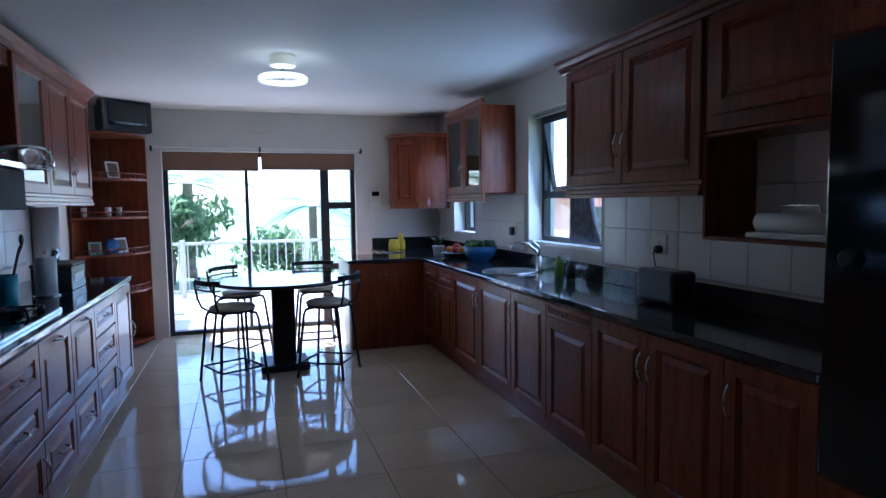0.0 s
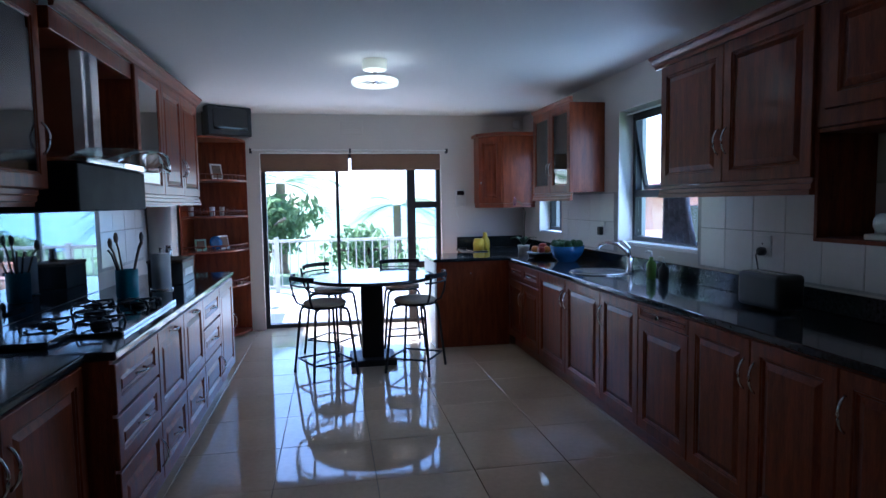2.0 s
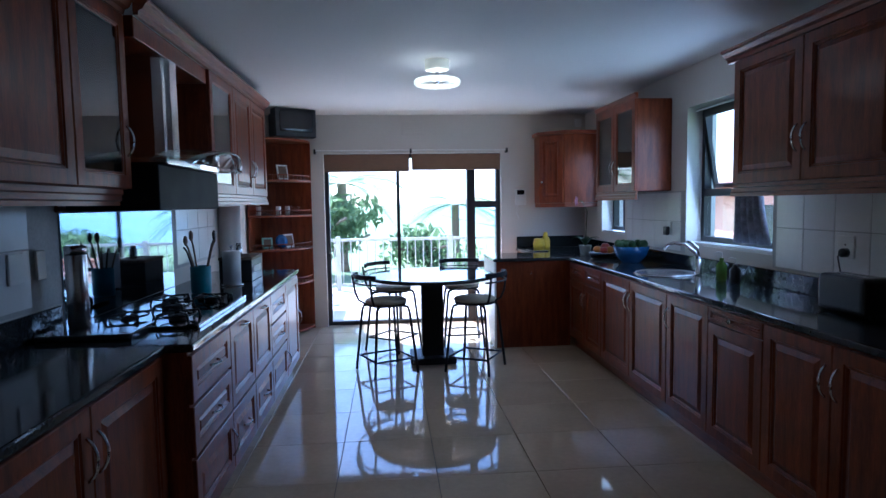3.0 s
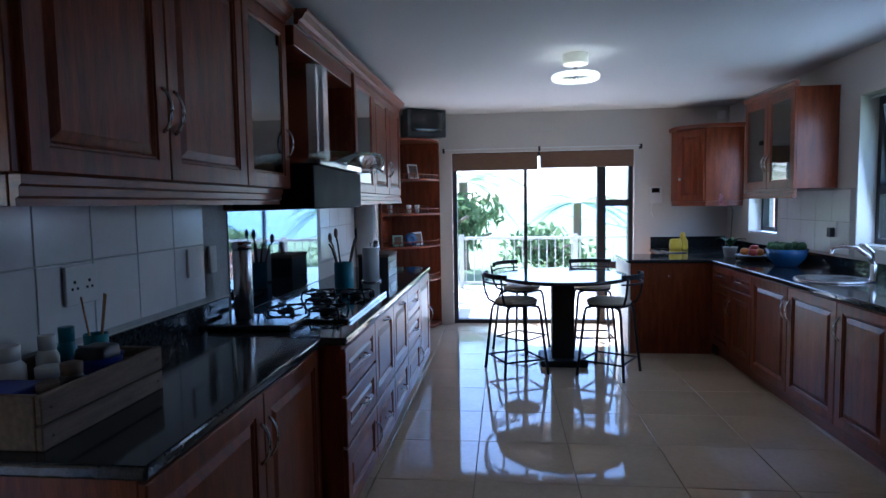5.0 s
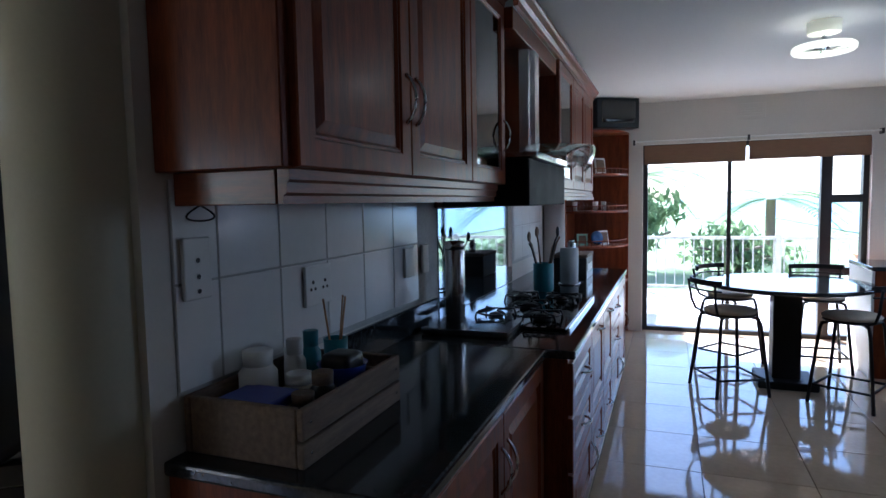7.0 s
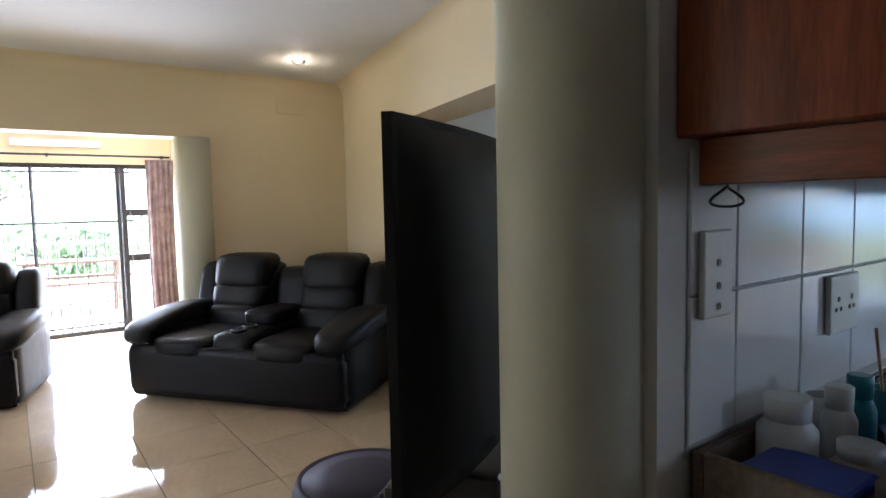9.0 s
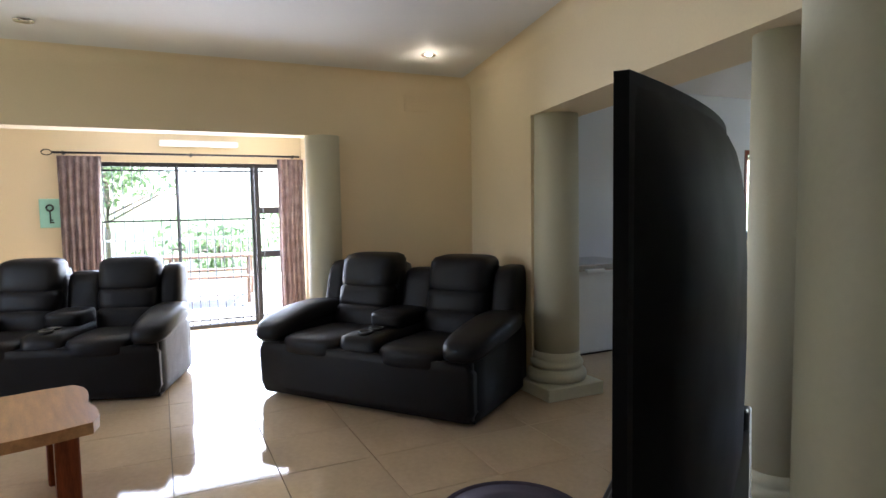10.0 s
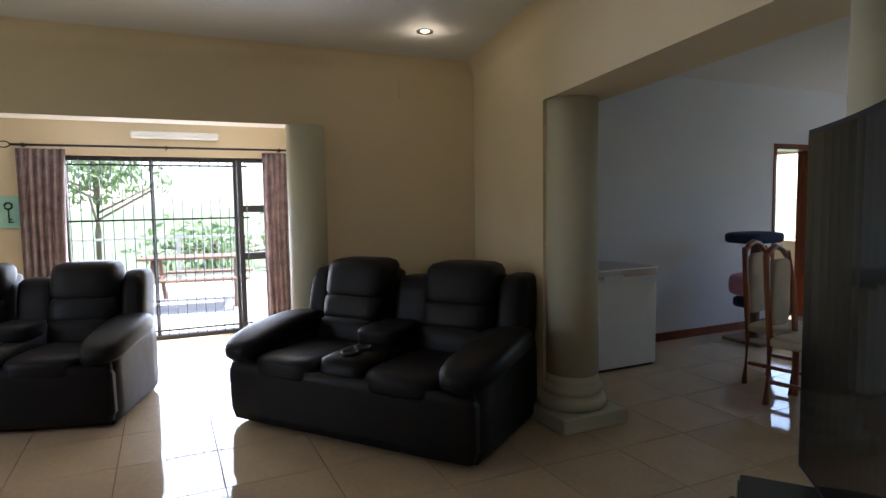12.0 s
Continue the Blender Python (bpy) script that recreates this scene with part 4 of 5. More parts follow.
solid("yellow_jug", lathe(bmesh.new(), [(0.06, 0), (0.07, 0.06), (0.06, 0.12), (0.05, 0.13)], 20), M_YELLOW, "squat yellow plastic jug", "jug", at=pose(1.70, 7.05, TOPZ))
solid("glass_board", B(1.52, 1.72, 6.68, 6.98, TOPZ + 0.001, TOPZ + 0.012), M_CHROME, "shiny board lying on the corner worktop", "board")
# soap bottles
for x, y, h, m, lb in ((2.20, 3.93, 0.16, M_SOAP, "clear pump bottle of green soap"), (2.22, 3.80, 0.13, M_BLACK, "dark pump bottle by the sink")):
    s = thing("soap_bottle", pose(x, y, TOPZ), lb, "bottle")
    part("bottle", lathe(bmesh.new(), [(0.03, 0), (0.034, 0.01), (0.034, h * 0.7), (0.014, h * 0.85), (0.014, h)], 20), m, s)
    part("pump", tube(bmesh.new(), [(0, 0, h), (0, 0, h + 0.035), (-0.02, 0.01, h + 0.04), (-0.035, 0.02, h + 0.032)], 0.006, 8), M_WHITE, s)
toast = thing("toaster", pose(2.15, 2.68, TOPZ, 0, 0, -90) @ Matrix.Diagonal((0.88, 0.88, 0.95, 1)), "black two-slot toaster with bright ends", "toaster")
part("body", B(-0.17, 0.17, -0.09, 0.09, 0.012, 0.20, bev=0.025, seg=3), M_BLACK, toast)
part("end_plate", B(-0.182, -0.171, -0.075, 0.075, 0.02, 0.18, bev=0.004), M_CHROME, toast, "chrome end plate")
for y in (-0.035, 0.035):
    part("slot", B(-0.13, 0.13, y - 0.012, y + 0.012, 0.199, 0.203, bev=0.001), M_STEEL, toast)
part("lever", B(-0.20, -0.182, -0.02, 0.02, 0.12, 0.135), M_BLACK, toast)
for dx in (-0.13, 0.13):
    part("foot", cyl(bmesh.new(), (dx, 0, 0), (dx, 0, 0.014), 0.02), M_BLACK, toast)
bb = thing("bread_bin", pose(2.14, 1.86, 1.3145), "white and chrome roll-top box in the niche", "bread bin")
part("base", B(-0.08, 0.08, -0.20, 0.20, 0.0, 0.025, bev=0.005), M_WHITE, bb)
part("roll", smooth(cyl(bmesh.new(), (0, -0.195, 0.066), (0, 0.195, 0.066), 0.04, n=32)), M_WHITE, bb)
part("handle", tube(bmesh.new(), [(0, -0.10, 0.105), (0, -0.09, 0.14), (0, 0.09, 0.14), (0, 0.10, 0.105)], 0.005), M_CHROME, bb)


def socket(name, m, w, h, label, holes):
    s = thing(name, m, label, "socket", "wall sockets")
    part("plate", B(-w / 2, w / 2, -0.012, 0.0, -h / 2, h / 2, bev=0.004, seg=2), M_WHITE, s)
    for x, z, r in holes:
        part("hole", cyl(bmesh.new(), (x, -0.0135, z), (x, -0.011, z), r, n=10), M_BLACK, s)
    return s


h3 = [(0, 0.012, 0.006), (-0.012, -0.01, 0.005), (0.012, -0.01, 0.005)]
socket("socket", RIGHT(XR - 0.008, 2.98, 1.22), 0.12, 0.12, "white wall socket with a dark plug", h3)
plug = thing("plug", RIGHT(XR - 0.02, 2.97, 1.19), "black plug and lead in the wall socket", "plug")
part("body", lathe(bmesh.new(), [(0.025, 0), (0.024, 0.03), (0.012, 0.04)], 14), M_BLACK, plug, at=pose(0, 0, 0, 90, 0, 0))
part("lead", tube(bmesh.new(), [(0, -0.035, 0), (0, -0.05, -0.02), (0.01, -0.04, -0.10), (0.02, -0.06, -0.262)], 0.004), M_BLACK, plug)
socket("socket", RIGHT(XR - 0.008, 5.02, 1.24), 0.08, 0.12, "white wall socket with a black charger", h3)
solid("charger", B(-0.03, 0.03, -0.05, -0.013, -0.04, 0.035, bev=0.008, seg=2), M_BLACK, "black charger plugged into the wall", "charger", at=RIGHT(XR - 0.008, 5.02, 1.22))
socket("socket", LEFT(XL + 0.008, 1.89, 1.24), 0.15, 0.13, "white double wall socket", [(x + a, z, r) for a in (-0.035, 0.035) for x, z, r in h3])
socket("socket", LEFT(XL + 0.008, 1.365, 1.35), 0.09, 0.15, "tall white wall socket plate", [(0, 0.02, 0.006), (0, -0.02, 0.006), (0, -0.055, 0.006)])
socket("switch_plate", LEFT(XL + 0.008, 2.62, 1.24), 0.10, 0.13, "white switch plate on the tiles", [])
socket("switch_plate", LEFT(XL + 0.008, 2.80, 1.24), 0.07, 0.13, "narrow white switch plate on the tiles", [])
bm = bmesh.new()
tube(bm, [(0.04 * math.cos(a), 0.012 * math.sin(2 * a), 0.018 * math.sin(a)) for a in [i * 6.9 / 24 for i in range(25)]], 0.0025, 6)
solid("cable_loop", bm, M_BLACK, "thin black cable looped under the wall unit", "cable", at=LEFT(XL + 0.03, 1.37, 1.482))
# ---- things on the left worktop ----
crate = thing("wooden_crate", LEFT(-1.31, 1.305, TOPZ), "weathered pallet-wood tray full of jars", "crate")
CW, CD = 0.50, 0.33
for a in ((0, CW, 0, 0.018, 0.0, 0.058), (0, CW, 0, 0.016, 0.063, 0.135), (0, CW, CD - 0.018, CD, 0.0, 0.135),
          (0.001, 0.018, 0.019, CD - 0.019, 0, 0.135), (CW - 0.018, CW - 0.001, 0.019, CD - 0.019, 0, 0.135), (0.02, CW - 0.02, 0.02, CD - 0.02, 0.0, 0.012), (0.40, 0.416, 0.02, CD - 0.02, 0.013, 0.12)):
    part("board", B(*a, bev=0.003), M_CRATE, crate)
for z in (0.03, 0.10):
    for x in (0.03, CW - 0.03):
        part("nail", lathe(bmesh.new(), [(0.004, 0), (0.003, 0.002)], 8), M_STEEL, crate, at=pose(x, -0.0005, z, 90, 0, 0))


def jar(name, x, y, r, h, m, lid, label, z=TOPZ + 0.0125):
    j = thing(name, pose(x, y, z), label, "jar", "jars in the crate")
    part("jar", lathe(bmesh.new(), [(r * 0.9, 0), (r, 0.006), (r, h * 0.7), (r * 0.7, h * 0.8), (r * 0.7, h * 0.82)], 22), m, j)
    part("lid", lathe(bmesh.new(), [(r * 0.76, h * 0.8), (r * 0.78, h), (r * 0.7, h * 1.01)], 22), lid, j)
    return j


jar("spice_jar", -1.38, 1.50, 0.035, 0.15, M_BLACK, M_CRATE, "dark glass jar with a brown cap")
jar("spice_jar", -1.385, 1.42, 0.035, 0.12, M_BLACK, M_CRATE, "squat dark glass jar with a brown cap")
jar("spice_jar", -1.53, 1.60, 0.03, 0.20, M_WHITE, M_WHITE, "tall white plastic tub")
jar("spice_jar", -1.52, 1.665, 0.028, 0.21, M_TEAL, M_TEAL, "teal plastic bottle with teal cap")
jar("spice_jar", -1.575, 1.50, 0.05, 0.19, M_WHITE, M_WHITE, "wide white tub with a white lid")
jar("spice_jar", -1.47, 1.53, 0.045, 0.13, M_FABRIC, M_WHITE, "low cream tub with a white lid")
tubx = thing("blue_tub", pose(-1.50, 1.405, TOPZ + 0.0125), "flat plastic tub with a blue lid", "tub")
part("tub", B(-0.075, 0.075, -0.06, 0.06, 0, 0.085, bev=0.01, seg=2), M_WHITE, tubx)
part("lid", B(-0.08, 0.08, -0.065, 0.065, 0.085, 0.112, bev=0.008, seg=2), M_BLUEP, tubx)
bowlb = thing("blue_basket", pose(-1.405, 1.64, TOPZ + 0.0125), "deep blue plastic basket with odds and ends", "basket")
part("basket", lathe(bmesh.new(), [(0.045, 0), (0.065, 0.13), (0.07, 0.135), (0.062, 0.13), (0.045, 0.02)], 24), M_BLUEP, bowlb)
part("sponge", pillow(bmesh.new(), -0.045, 0.045, -0.045, 0.045, 0.05, 0.165), M_BLACK, bowlb, "dark sponge")
bt = thing("stick_tumbler", pose(-1.50, 1.765, TOPZ + 0.0125), "teal tumbler holding thin wooden sticks", "tumbler")
part("tumbler", lathe(bmesh.new(), [(0.03, 0), (0.036, 0.17), (0.032, 0.17), (0.028, 0.02)], 20), M_TEAL, bt)
for dx, dy in ((0.02, 0.03), (-0.02, -0.03), (0.0, 0.05)):
    part("stick", tube(bmesh.new(), [(0, 0, 0.03), (dx, dy, 0.29)], 0.003, 6), M_TABLEW, bt)
solid("white_mug", lathe(bmesh.new(), [(0.03, 0), (0.034, 0.15), (0.03, 0.15), (0.026, 0.02)], 20), M_WHITE, "white beaker in the crate", "beaker", at=pose(-1.59, 1.69, TOPZ + 0.0125))
solid("chopping_board", B(-1.60, -1.20, 2.64, 2.93, TOPZ + 0.001, TOPZ + 0.028, bev=0.006), M_GRANITE, "dark granite chopping board on the worktop", "board")
can = thing("steel_canister", pose(-1.50, 2.83, TOPZ + 0.0285), "tall brushed steel canister on the board", "canister")
part("canister", lathe(bmesh.new(), [(0.042, 0), (0.045, 0.005), (0.045, 0.33), (0.042, 0.335)], 28), M_STEEL, can)
part("lid", lathe(bmesh.new(), [(0.046, 0.336), (0.046, 0.37), (0.02, 0.375)], 28), M_STEEL, can)
rng = random.Random(9)
for x, y, m, r, h, lb in ((-1.33, 4.05, M_TEAL, 0.065, 0.18, "teal crock of wooden spoons"),):
    c = thing("utensil_crock", pose(x, y, TOPZ), lb, "crock", "crocks by the hob")
    part("crock", lathe(bmesh.new(), [(r * 0.9, 0), (r, 0.01), (r, h), (r * 0.9, h), (r * 0.85, 0.02)], 26), m, c)
    for k in range(6):
        a = k * 1.05 + rng.random()
        tip = Vector((math.cos(a) * (0.07 + 0.07 * rng.random()), math.sin(a) * (0.07 + 0.06 * rng.random()), 0.30 + 0.07 * rng.random()))
        bm = bmesh.new()
        tube(bm, [Vector((math.cos(a) * 0.01, math.sin(a) * 0.01, 0.025)), tip * 0.8 + Vector((0, 0, 0.03)), tip], 0.006, 6)
        if k % 2 == 0:
            bmesh.ops.create_icosphere(bm, subdivisions=2, radius=1, matrix=Matrix.Translation(tip + Vector((0, 0, 0.02))) @ Matrix.Diagonal((0.012, 0.026, 0.035, 1)))
        part("utensil", smooth(bm), (M_BLACK, M_CRATE, M_BARK)[k % 3], c)
pr = thing("paper_towel_roll", pose(-1.22, 4.40, TOPZ), "white paper towel roll on a steel holder", "paper towel")
part("roll", lathe(bmesh.new(), [(0.02, 0.012), (0.062, 0.012), (0.063, 0.25), (0.02, 0.252)], 30), M_PAPER, pr)
part("holder", lathe(bmesh.new(), [(0.075, 0), (0.075, 0.01), (0.008, 0.011), (0.008, 0.28), (0.012, 0.29)], 24), M_STEEL, pr)
bx = thing("bread_box", LEFT(-1.13, 4.62, TOPZ), "dark wooden lidded box on the worktop", "box")
part("body", B(0, 0.36, 0, 0.24, 0, 0.16, bev=0.004), M_BLACK, bx)
part("lid", B(-0.006, 0.366, -0.006, 0.246, 0.16, 0.185, bev=0.006), M_CRATE, bx)
part("label", B(0.06, 0.30, -0.003, -0.0005, 0.06, 0.11, bev=0), M_WHITE, bx, "pale label strip")
jar("steel_shaker", -1.25, 4.72, 0.028, 0.10, M_STEEL, M_STEEL, "small steel shaker on the box", TOPZ + 0.1855)
bm = bmesh.new()
cyl(bm, (XL + 0.09, 5.70, 0.0), (XL + 0.09, 5.70, 1.49), 0.10, n=32)
solid("wall_pier", smooth(bm), M_KWALL, "rounded off-white pier at the end of the worktop", "column", kind="structure")

# ---- corner shelf and old television ----
cs = thing("corner_shelf", pose(-1.63, 7.33, 0), "tall timber quarter-round corner shelf with glasses and cards", "shelf")
part("back_panel", B(0.0, 0.62, -0.02, -0.001, 0, 2.24), M_WOOD, cs)
part("side_panel", B(0.0, 0.02, -0.62, -0.021, 0, 2.24), M_WOOD, cs)
SHZ = [0.03, 0.58, 0.98, 1.36, 1.76, 2.22]
for z in SHZ:
    pts = [(0.021, -0.021)] + [(0.021 + 0.60 * math.sin(a), -0.021 - 0.60 * math.cos(a)) for a in [i * math.pi / 16 for i in range(9)]]
    part("shelf", prism(bmesh.new(), pts, z, z + 0.022), M_WOODH, cs)
    if 0.5 < z < 2.0:
        rail = part("gallery_rail", tube(bmesh.new(), [(0.02 + 0.58 * math.sin(a), -0.02 - 0.58 * math.cos(a), z + 0.075) for a in [i * math.pi / 20 for i in range(11)]], 0.006, 6), M_WOODH, cs)
        for i in range(1, 14):
            a = i * math.pi / 28
            part("spindle", cyl(bmesh.new(), (0.02 + 0.58 * math.sin(a), -0.02 - 0.58 * math.cos(a), z + 0.021), (0.02 + 0.58 * math.sin(a), -0.02 - 0.58 * math.cos(a), z + 0.072), 0.005, n=8), M_WOODH, rail)
rng = random.Random(2)
for i in range(9):
    a, r = 0.15 + i * 0.15, 0.40 + 0.1 * (i % 2)
    solid("drinking_glass", lathe(bmesh.new(), [(0.025, 0), (0.03, 0.10), (0.027, 0.10), (0.023, 0.01)], 16), M_GLASS if i % 3 else M_WHITE, "small tumbler on the corner shelf", "glass", "glasses on the shelf", at=pose(-1.63 + 0.02 + r * math.sin(a), 7.33 - 0.02 - r * math.cos(a), 1.3825))
for z, a, w, h, m in ((1.7825, 0.9, 0.16, 0.18, M_WHITE), (1.0025, 1.05, 0.17, 0.16, M_WHITE), (1.0025, 0.35, 0.12, 0.13, M_MINT)):
    f = thing("picture_card", pose(-1.61 + 0.42 * math.sin(a), 7.31 - 0.42 * math.cos(a), z, -10, 0, math.degrees(a)), "small framed picture card on the shelf", "picture", "cards on the shelf")
    part("frame", B(-w / 2, w / 2, 0, 0.012, 0, h), m, f)
    part("print", B(-w / 2 + 0.02, w / 2 - 0.02, -0.002, -0.0005, 0.02, h - 0.02, bev=0), M_CRATE, f)
solid("plate", smooth(lathe(bmesh.new(), [(0.03, 0), (0.075, 0.012), (0.078, 0.016), (0.03, 0.006)], 28)), M_BLUE, "blue and white plate propped on the shelf", "plate", at=pose(-1.33, 7.00, 1.08, 78, 0, 40))
crt = thing("crt_television", pose(-1.20, 6.98, 2.2425, 0, 0, 32), "old black box television on top of the corner shelf", "television")
bm = bmesh.new()
box(bm, -0.24, 0.24, -0.22, -0.08, 0, 0.31, 0.012, 2)
box(bm, -0.19, 0.19, -0.08, 0.12, 0.02, 0.28, 0.02, 2)
part("housing", bm, M_BLACK, crt)
part("screen", pillow(bmesh.new(), -0.19, 0.19, -0.232, -0.21, 0.055, 0.285, 0.1), M_OVEN, crt, "curved dark glass screen")
# blinds, rod, intercom, vent
for x0, x1, z in ((-0.845, 0.17, 1.90), (0.20, 1.285, 1.915)):
    b = thing("roller_blind", pose(0, YB - 0.03, 0), "brown fabric blind drawn up over the sliding door", "blind", "door blinds")
    part("fabric", B(x0, x1, 0, 0.02, z, 2.085, bev=0.003), M_BLIND, b)
    part("bottom_bar", B(x0, x1, -0.006, 0.022, z - 0.02, z - 0.001, bev=0.004), M_BLIND, b)
rod = thing("curtain_rod", pose(0, YB - 0.07, 2.13), "thin pale curtain rod over the sliding door", "curtain rod")
part("rod", cyl(bmesh.new(), (-0.95, 0, 0), (1.36, 0, 0), 0.008), M_WHITE, rod)
for x in (-0.95, 0.19, 1.36):
    part("bracket", B(x - 0.012, x + 0.012, -0.015, 0.07, -0.035, 0.02, bev=0.003), M_ALU, rod)
ic = thing("intercom", pose(1.54, YB - 0.03, 1.55), "white wall intercom with a small dark screen", "intercom")
part("case", B(-0.07, 0.07, 0, 0.029, -0.10, 0.10, bev=0.008, seg=2), M_WHITE, ic)
part("screen", B(-0.045, 0.045, -0.003, -0.0005, 0.03, 0.085, bev=0), M_OVEN, ic)
part("cord", tube(bmesh.new(), [(-0.04, 0.01, -0.1), (-0.05, 0.01, -0.2), (-0.02, 0.02, -0.26)], 0.004), M_WHITE, ic)
for nm, m, lb in (("wall_vent", pose(0.22, YB - 0.015, 2.40), "small white louvred vent over the door"), ("wall_vent", pose(-6.985, 2.78, 2.50, 0, 0, 90), "small cream louvred vent high on the lounge wall")):
    v = thing(nm, m, lb, "vent")
    part("frame", B(-0.13, 0.13, 0, 0.013, -0.08, 0.08), M_WALL if "cream" in lb else M_KWALL, v)
    for i in range(5):
        part("slat", B(-0.11, 0.11, -0.006, -0.0005, -0.062 + i * 0.027, -0.048 + i * 0.027, bev=0.001), M_WALL if "cream" in lb else M_KWALL, v)
solid("alarm_sensor", B(2.22, 2.30, YB - 0.08, YB - 0.02, 2.40, 2.50, bev=0.012, seg=2), M_WHITE, "small white motion sensor high in the corner", "sensor")


def curtain(name, m, w, z0, z1, depth, n, material, label, flare=0.0, seed=1):
    r = random.Random(seed)
    bm = bmesh.new()
    cols_ = []
    steps = n * 8
    for i in range(steps + 1):
        u = i / steps
        col = []
        for j in range(9):
            v = j / 8
            ww = w * (1 - flare * math.sin(math.pi * v * 0.9))
            y = depth * math.sin(u * n * 2 * math.pi + 0.6 * math.sin(3 * v)) * (0.7 + 0.3 * v)
            col.append(bm.verts.new((u * ww, y, z1 + (z0 - z1) * v)))
        cols_.append(col)
    for a, b in zip(cols_, cols_[1:]):
        for j in range(8):
            bm.faces.new((a[j], b[j], b[j + 1], a[j + 1])).smooth = True
    ob = solid(name, bm, material, label, "curtain", at=m)
    so = ob.modifiers.new("thick", "SOLIDIFY")
    so.thickness = 0.004
    return ob


curtain("window_curtain", RIGHT(XR + 0.07, 4.18), 0.50, 1.17, 2.20, 0.018, 5, M_KCURTAIN, "dark grey patterned curtain beside the window", 0.35)
curtain("window_curtain", RIGHT(XR + 0.07, 6.25), 0.20, 1.17, 2.12, 0.016, 4, M_KCURTAIN, "dark grey curtain beside the small window", 0.3)
solid("window_rod", cyl(bmesh.new(), (XR + 0.07, 3.63, 2.205), (XR + 0.07, 4.74, 2.205), 0.008), M_WHITE, "thin white rod over the window", "curtain rod")
solid("window_rod", cyl(bmesh.new(), (XR + 0.07, 6.05, 2.125), (XR + 0.07, 6.71, 2.125), 0.008), M_WHITE, "thin white rod over the small window", "curtain rod")

# ---- lounge ----


def warp(bm, fn):
    for v in bm.verts:
        v.co = fn(v.co)
    return bm


def sofa(m, label):
    """Two-seat recliner with a console; front faces local -y, 1.8 wide."""
    s = thing("recliner_sofa", m, label, "sofa", "lounge sofas")

    def recline(c):
        return Vector((c.x, c.y + 0.20 * max(0.0, c.z - 0.40), c.z))

    for sx in (-1, 1):
        x0, x1 = (0.65, 0.86) if sx > 0 else (-0.86, -0.65)

        def rolled(c, sx=sx):
            u = (0.32 - c.y) / 0.84
            return Vector((c.x + sx * 0.025 * math.sin(math.pi * min(1, max(0, u))), c.y, c.z - 0.085 * u * u + 0.02 * math.sin(3.1 * u)))

        a = part("arm", pillow(bmesh.new(), x0, x1, -0.47, 0.44, 0.02, 0.56, 0.14), M_LEATHER, s)
        part("arm_pad", warp(pillow(bmesh.new(), x0 - 0.03, x1 + 0.05, -0.55, 0.30, 0.51, 0.675, 0.85) if sx > 0 else pillow(bmesh.new(), x0 - 0.05, x1 + 0.03, -0.55, 0.30, 0.51, 0.675, 0.85), rolled), M_LEATHER, a)
        part("arm_front", pillow(bmesh.new(), x0 + 0.015, x1 - 0.015, -0.50, -0.40, 0.03, 0.50, 0.25), M_LEATHER, a)
        w0, w1 = (0.655, 0.835) if sx > 0 else (-0.835, -0.655)
        part("wing", warp(pillow(bmesh.new(), w0, w1, 0.14, 0.46, 0.30, 1.00, 0.5), recline), M_LEATHER, s)
    for x0, x1 in ((-0.66, -0.15), (0.15, 0.66)):
        part("footrest", warp(pillow(bmesh.new(), x0, x1, -0.52, 0.30, 0.04, 0.42, 0.16), lambda c: Vector((c.x, c.y + 0.05 * max(0.0, 0.3 - c.z), c.z))), M_LEATHER, s)
        part("seat_cushion", warp(pillow(bmesh.new(), x0 - 0.005, x1 + 0.005, -0.54, 0.22, 0.33, 0.50, 0.55), lambda c: Vector((c.x, c.y, c.z - 0.03 * (c.y - 0.0)))), M_LEATHER, s)
        b = part("back", warp(pillow(bmesh.new(), x0, x1, 0.18, 0.44, 0.30, 1.00, 0.3), recline), M_LEATHER, s)
        for z0, z1, y in ((0.44, 0.66, 0.03), (0.61, 0.83, 0.055), (0.77, 1.08, 0.06)):
            part("back_cushion", warp(pillow(bmesh.new(), x0 + 0.012, x1 - 0.012, y, y + 0.30, z0, z1, 0.5), recline), M_LEATHER, b)
    c = part("console", pillow(bmesh.new(), -0.15, 0.15, -0.50, 0.30, 0.03, 0.55, 0.14), M_LEATHER, s)
    part("console_lid", pillow(bmesh.new(), -0.14, 0.14, -0.16, 0.24, 0.53, 0.66, 0.4), M_LEATHER, c)
    for y in (-0.38, -0.25):
        part("cup_holder", lathe(bmesh.new(), [(0.047, 0.54), (0.055, 0.565), (0.043, 0.567), (0.038, 0.55)], 20), M_BLACK, c, at=pose(0, y, 0))
    part("console_back", warp(pillow(bmesh.new(), -0.14, 0.14, 0.22, 0.42, 0.30, 0.95, 0.3), recline), M_LEATHER, s)
    part("front_panel", warp(pillow(bmesh.new(), -0.855, 0.855, -0.525, -0.40, 0.035, 0.445, 0.10), lambda c: Vector((c.x, c.y + 0.05 * max(0.0, 0.3 - c.z), c.z))), M_LEATHER, s)
    part("footing", B(-0.82, 0.82, -0.40, 0.42, 0.0, 0.05), M_BLACK, s)
    return s


sofa(pose(-5.91, 2.11, 0, 0, 0, 37) @ Matrix.Diagonal((1.09, 1.12, 1, 1)), "black leather two-seat recliner with centre console beside the column")
sofa(pose(-7.28, -0.30, 0, 0, 0, 73), "black leather two-seat recliner with console facing the television")
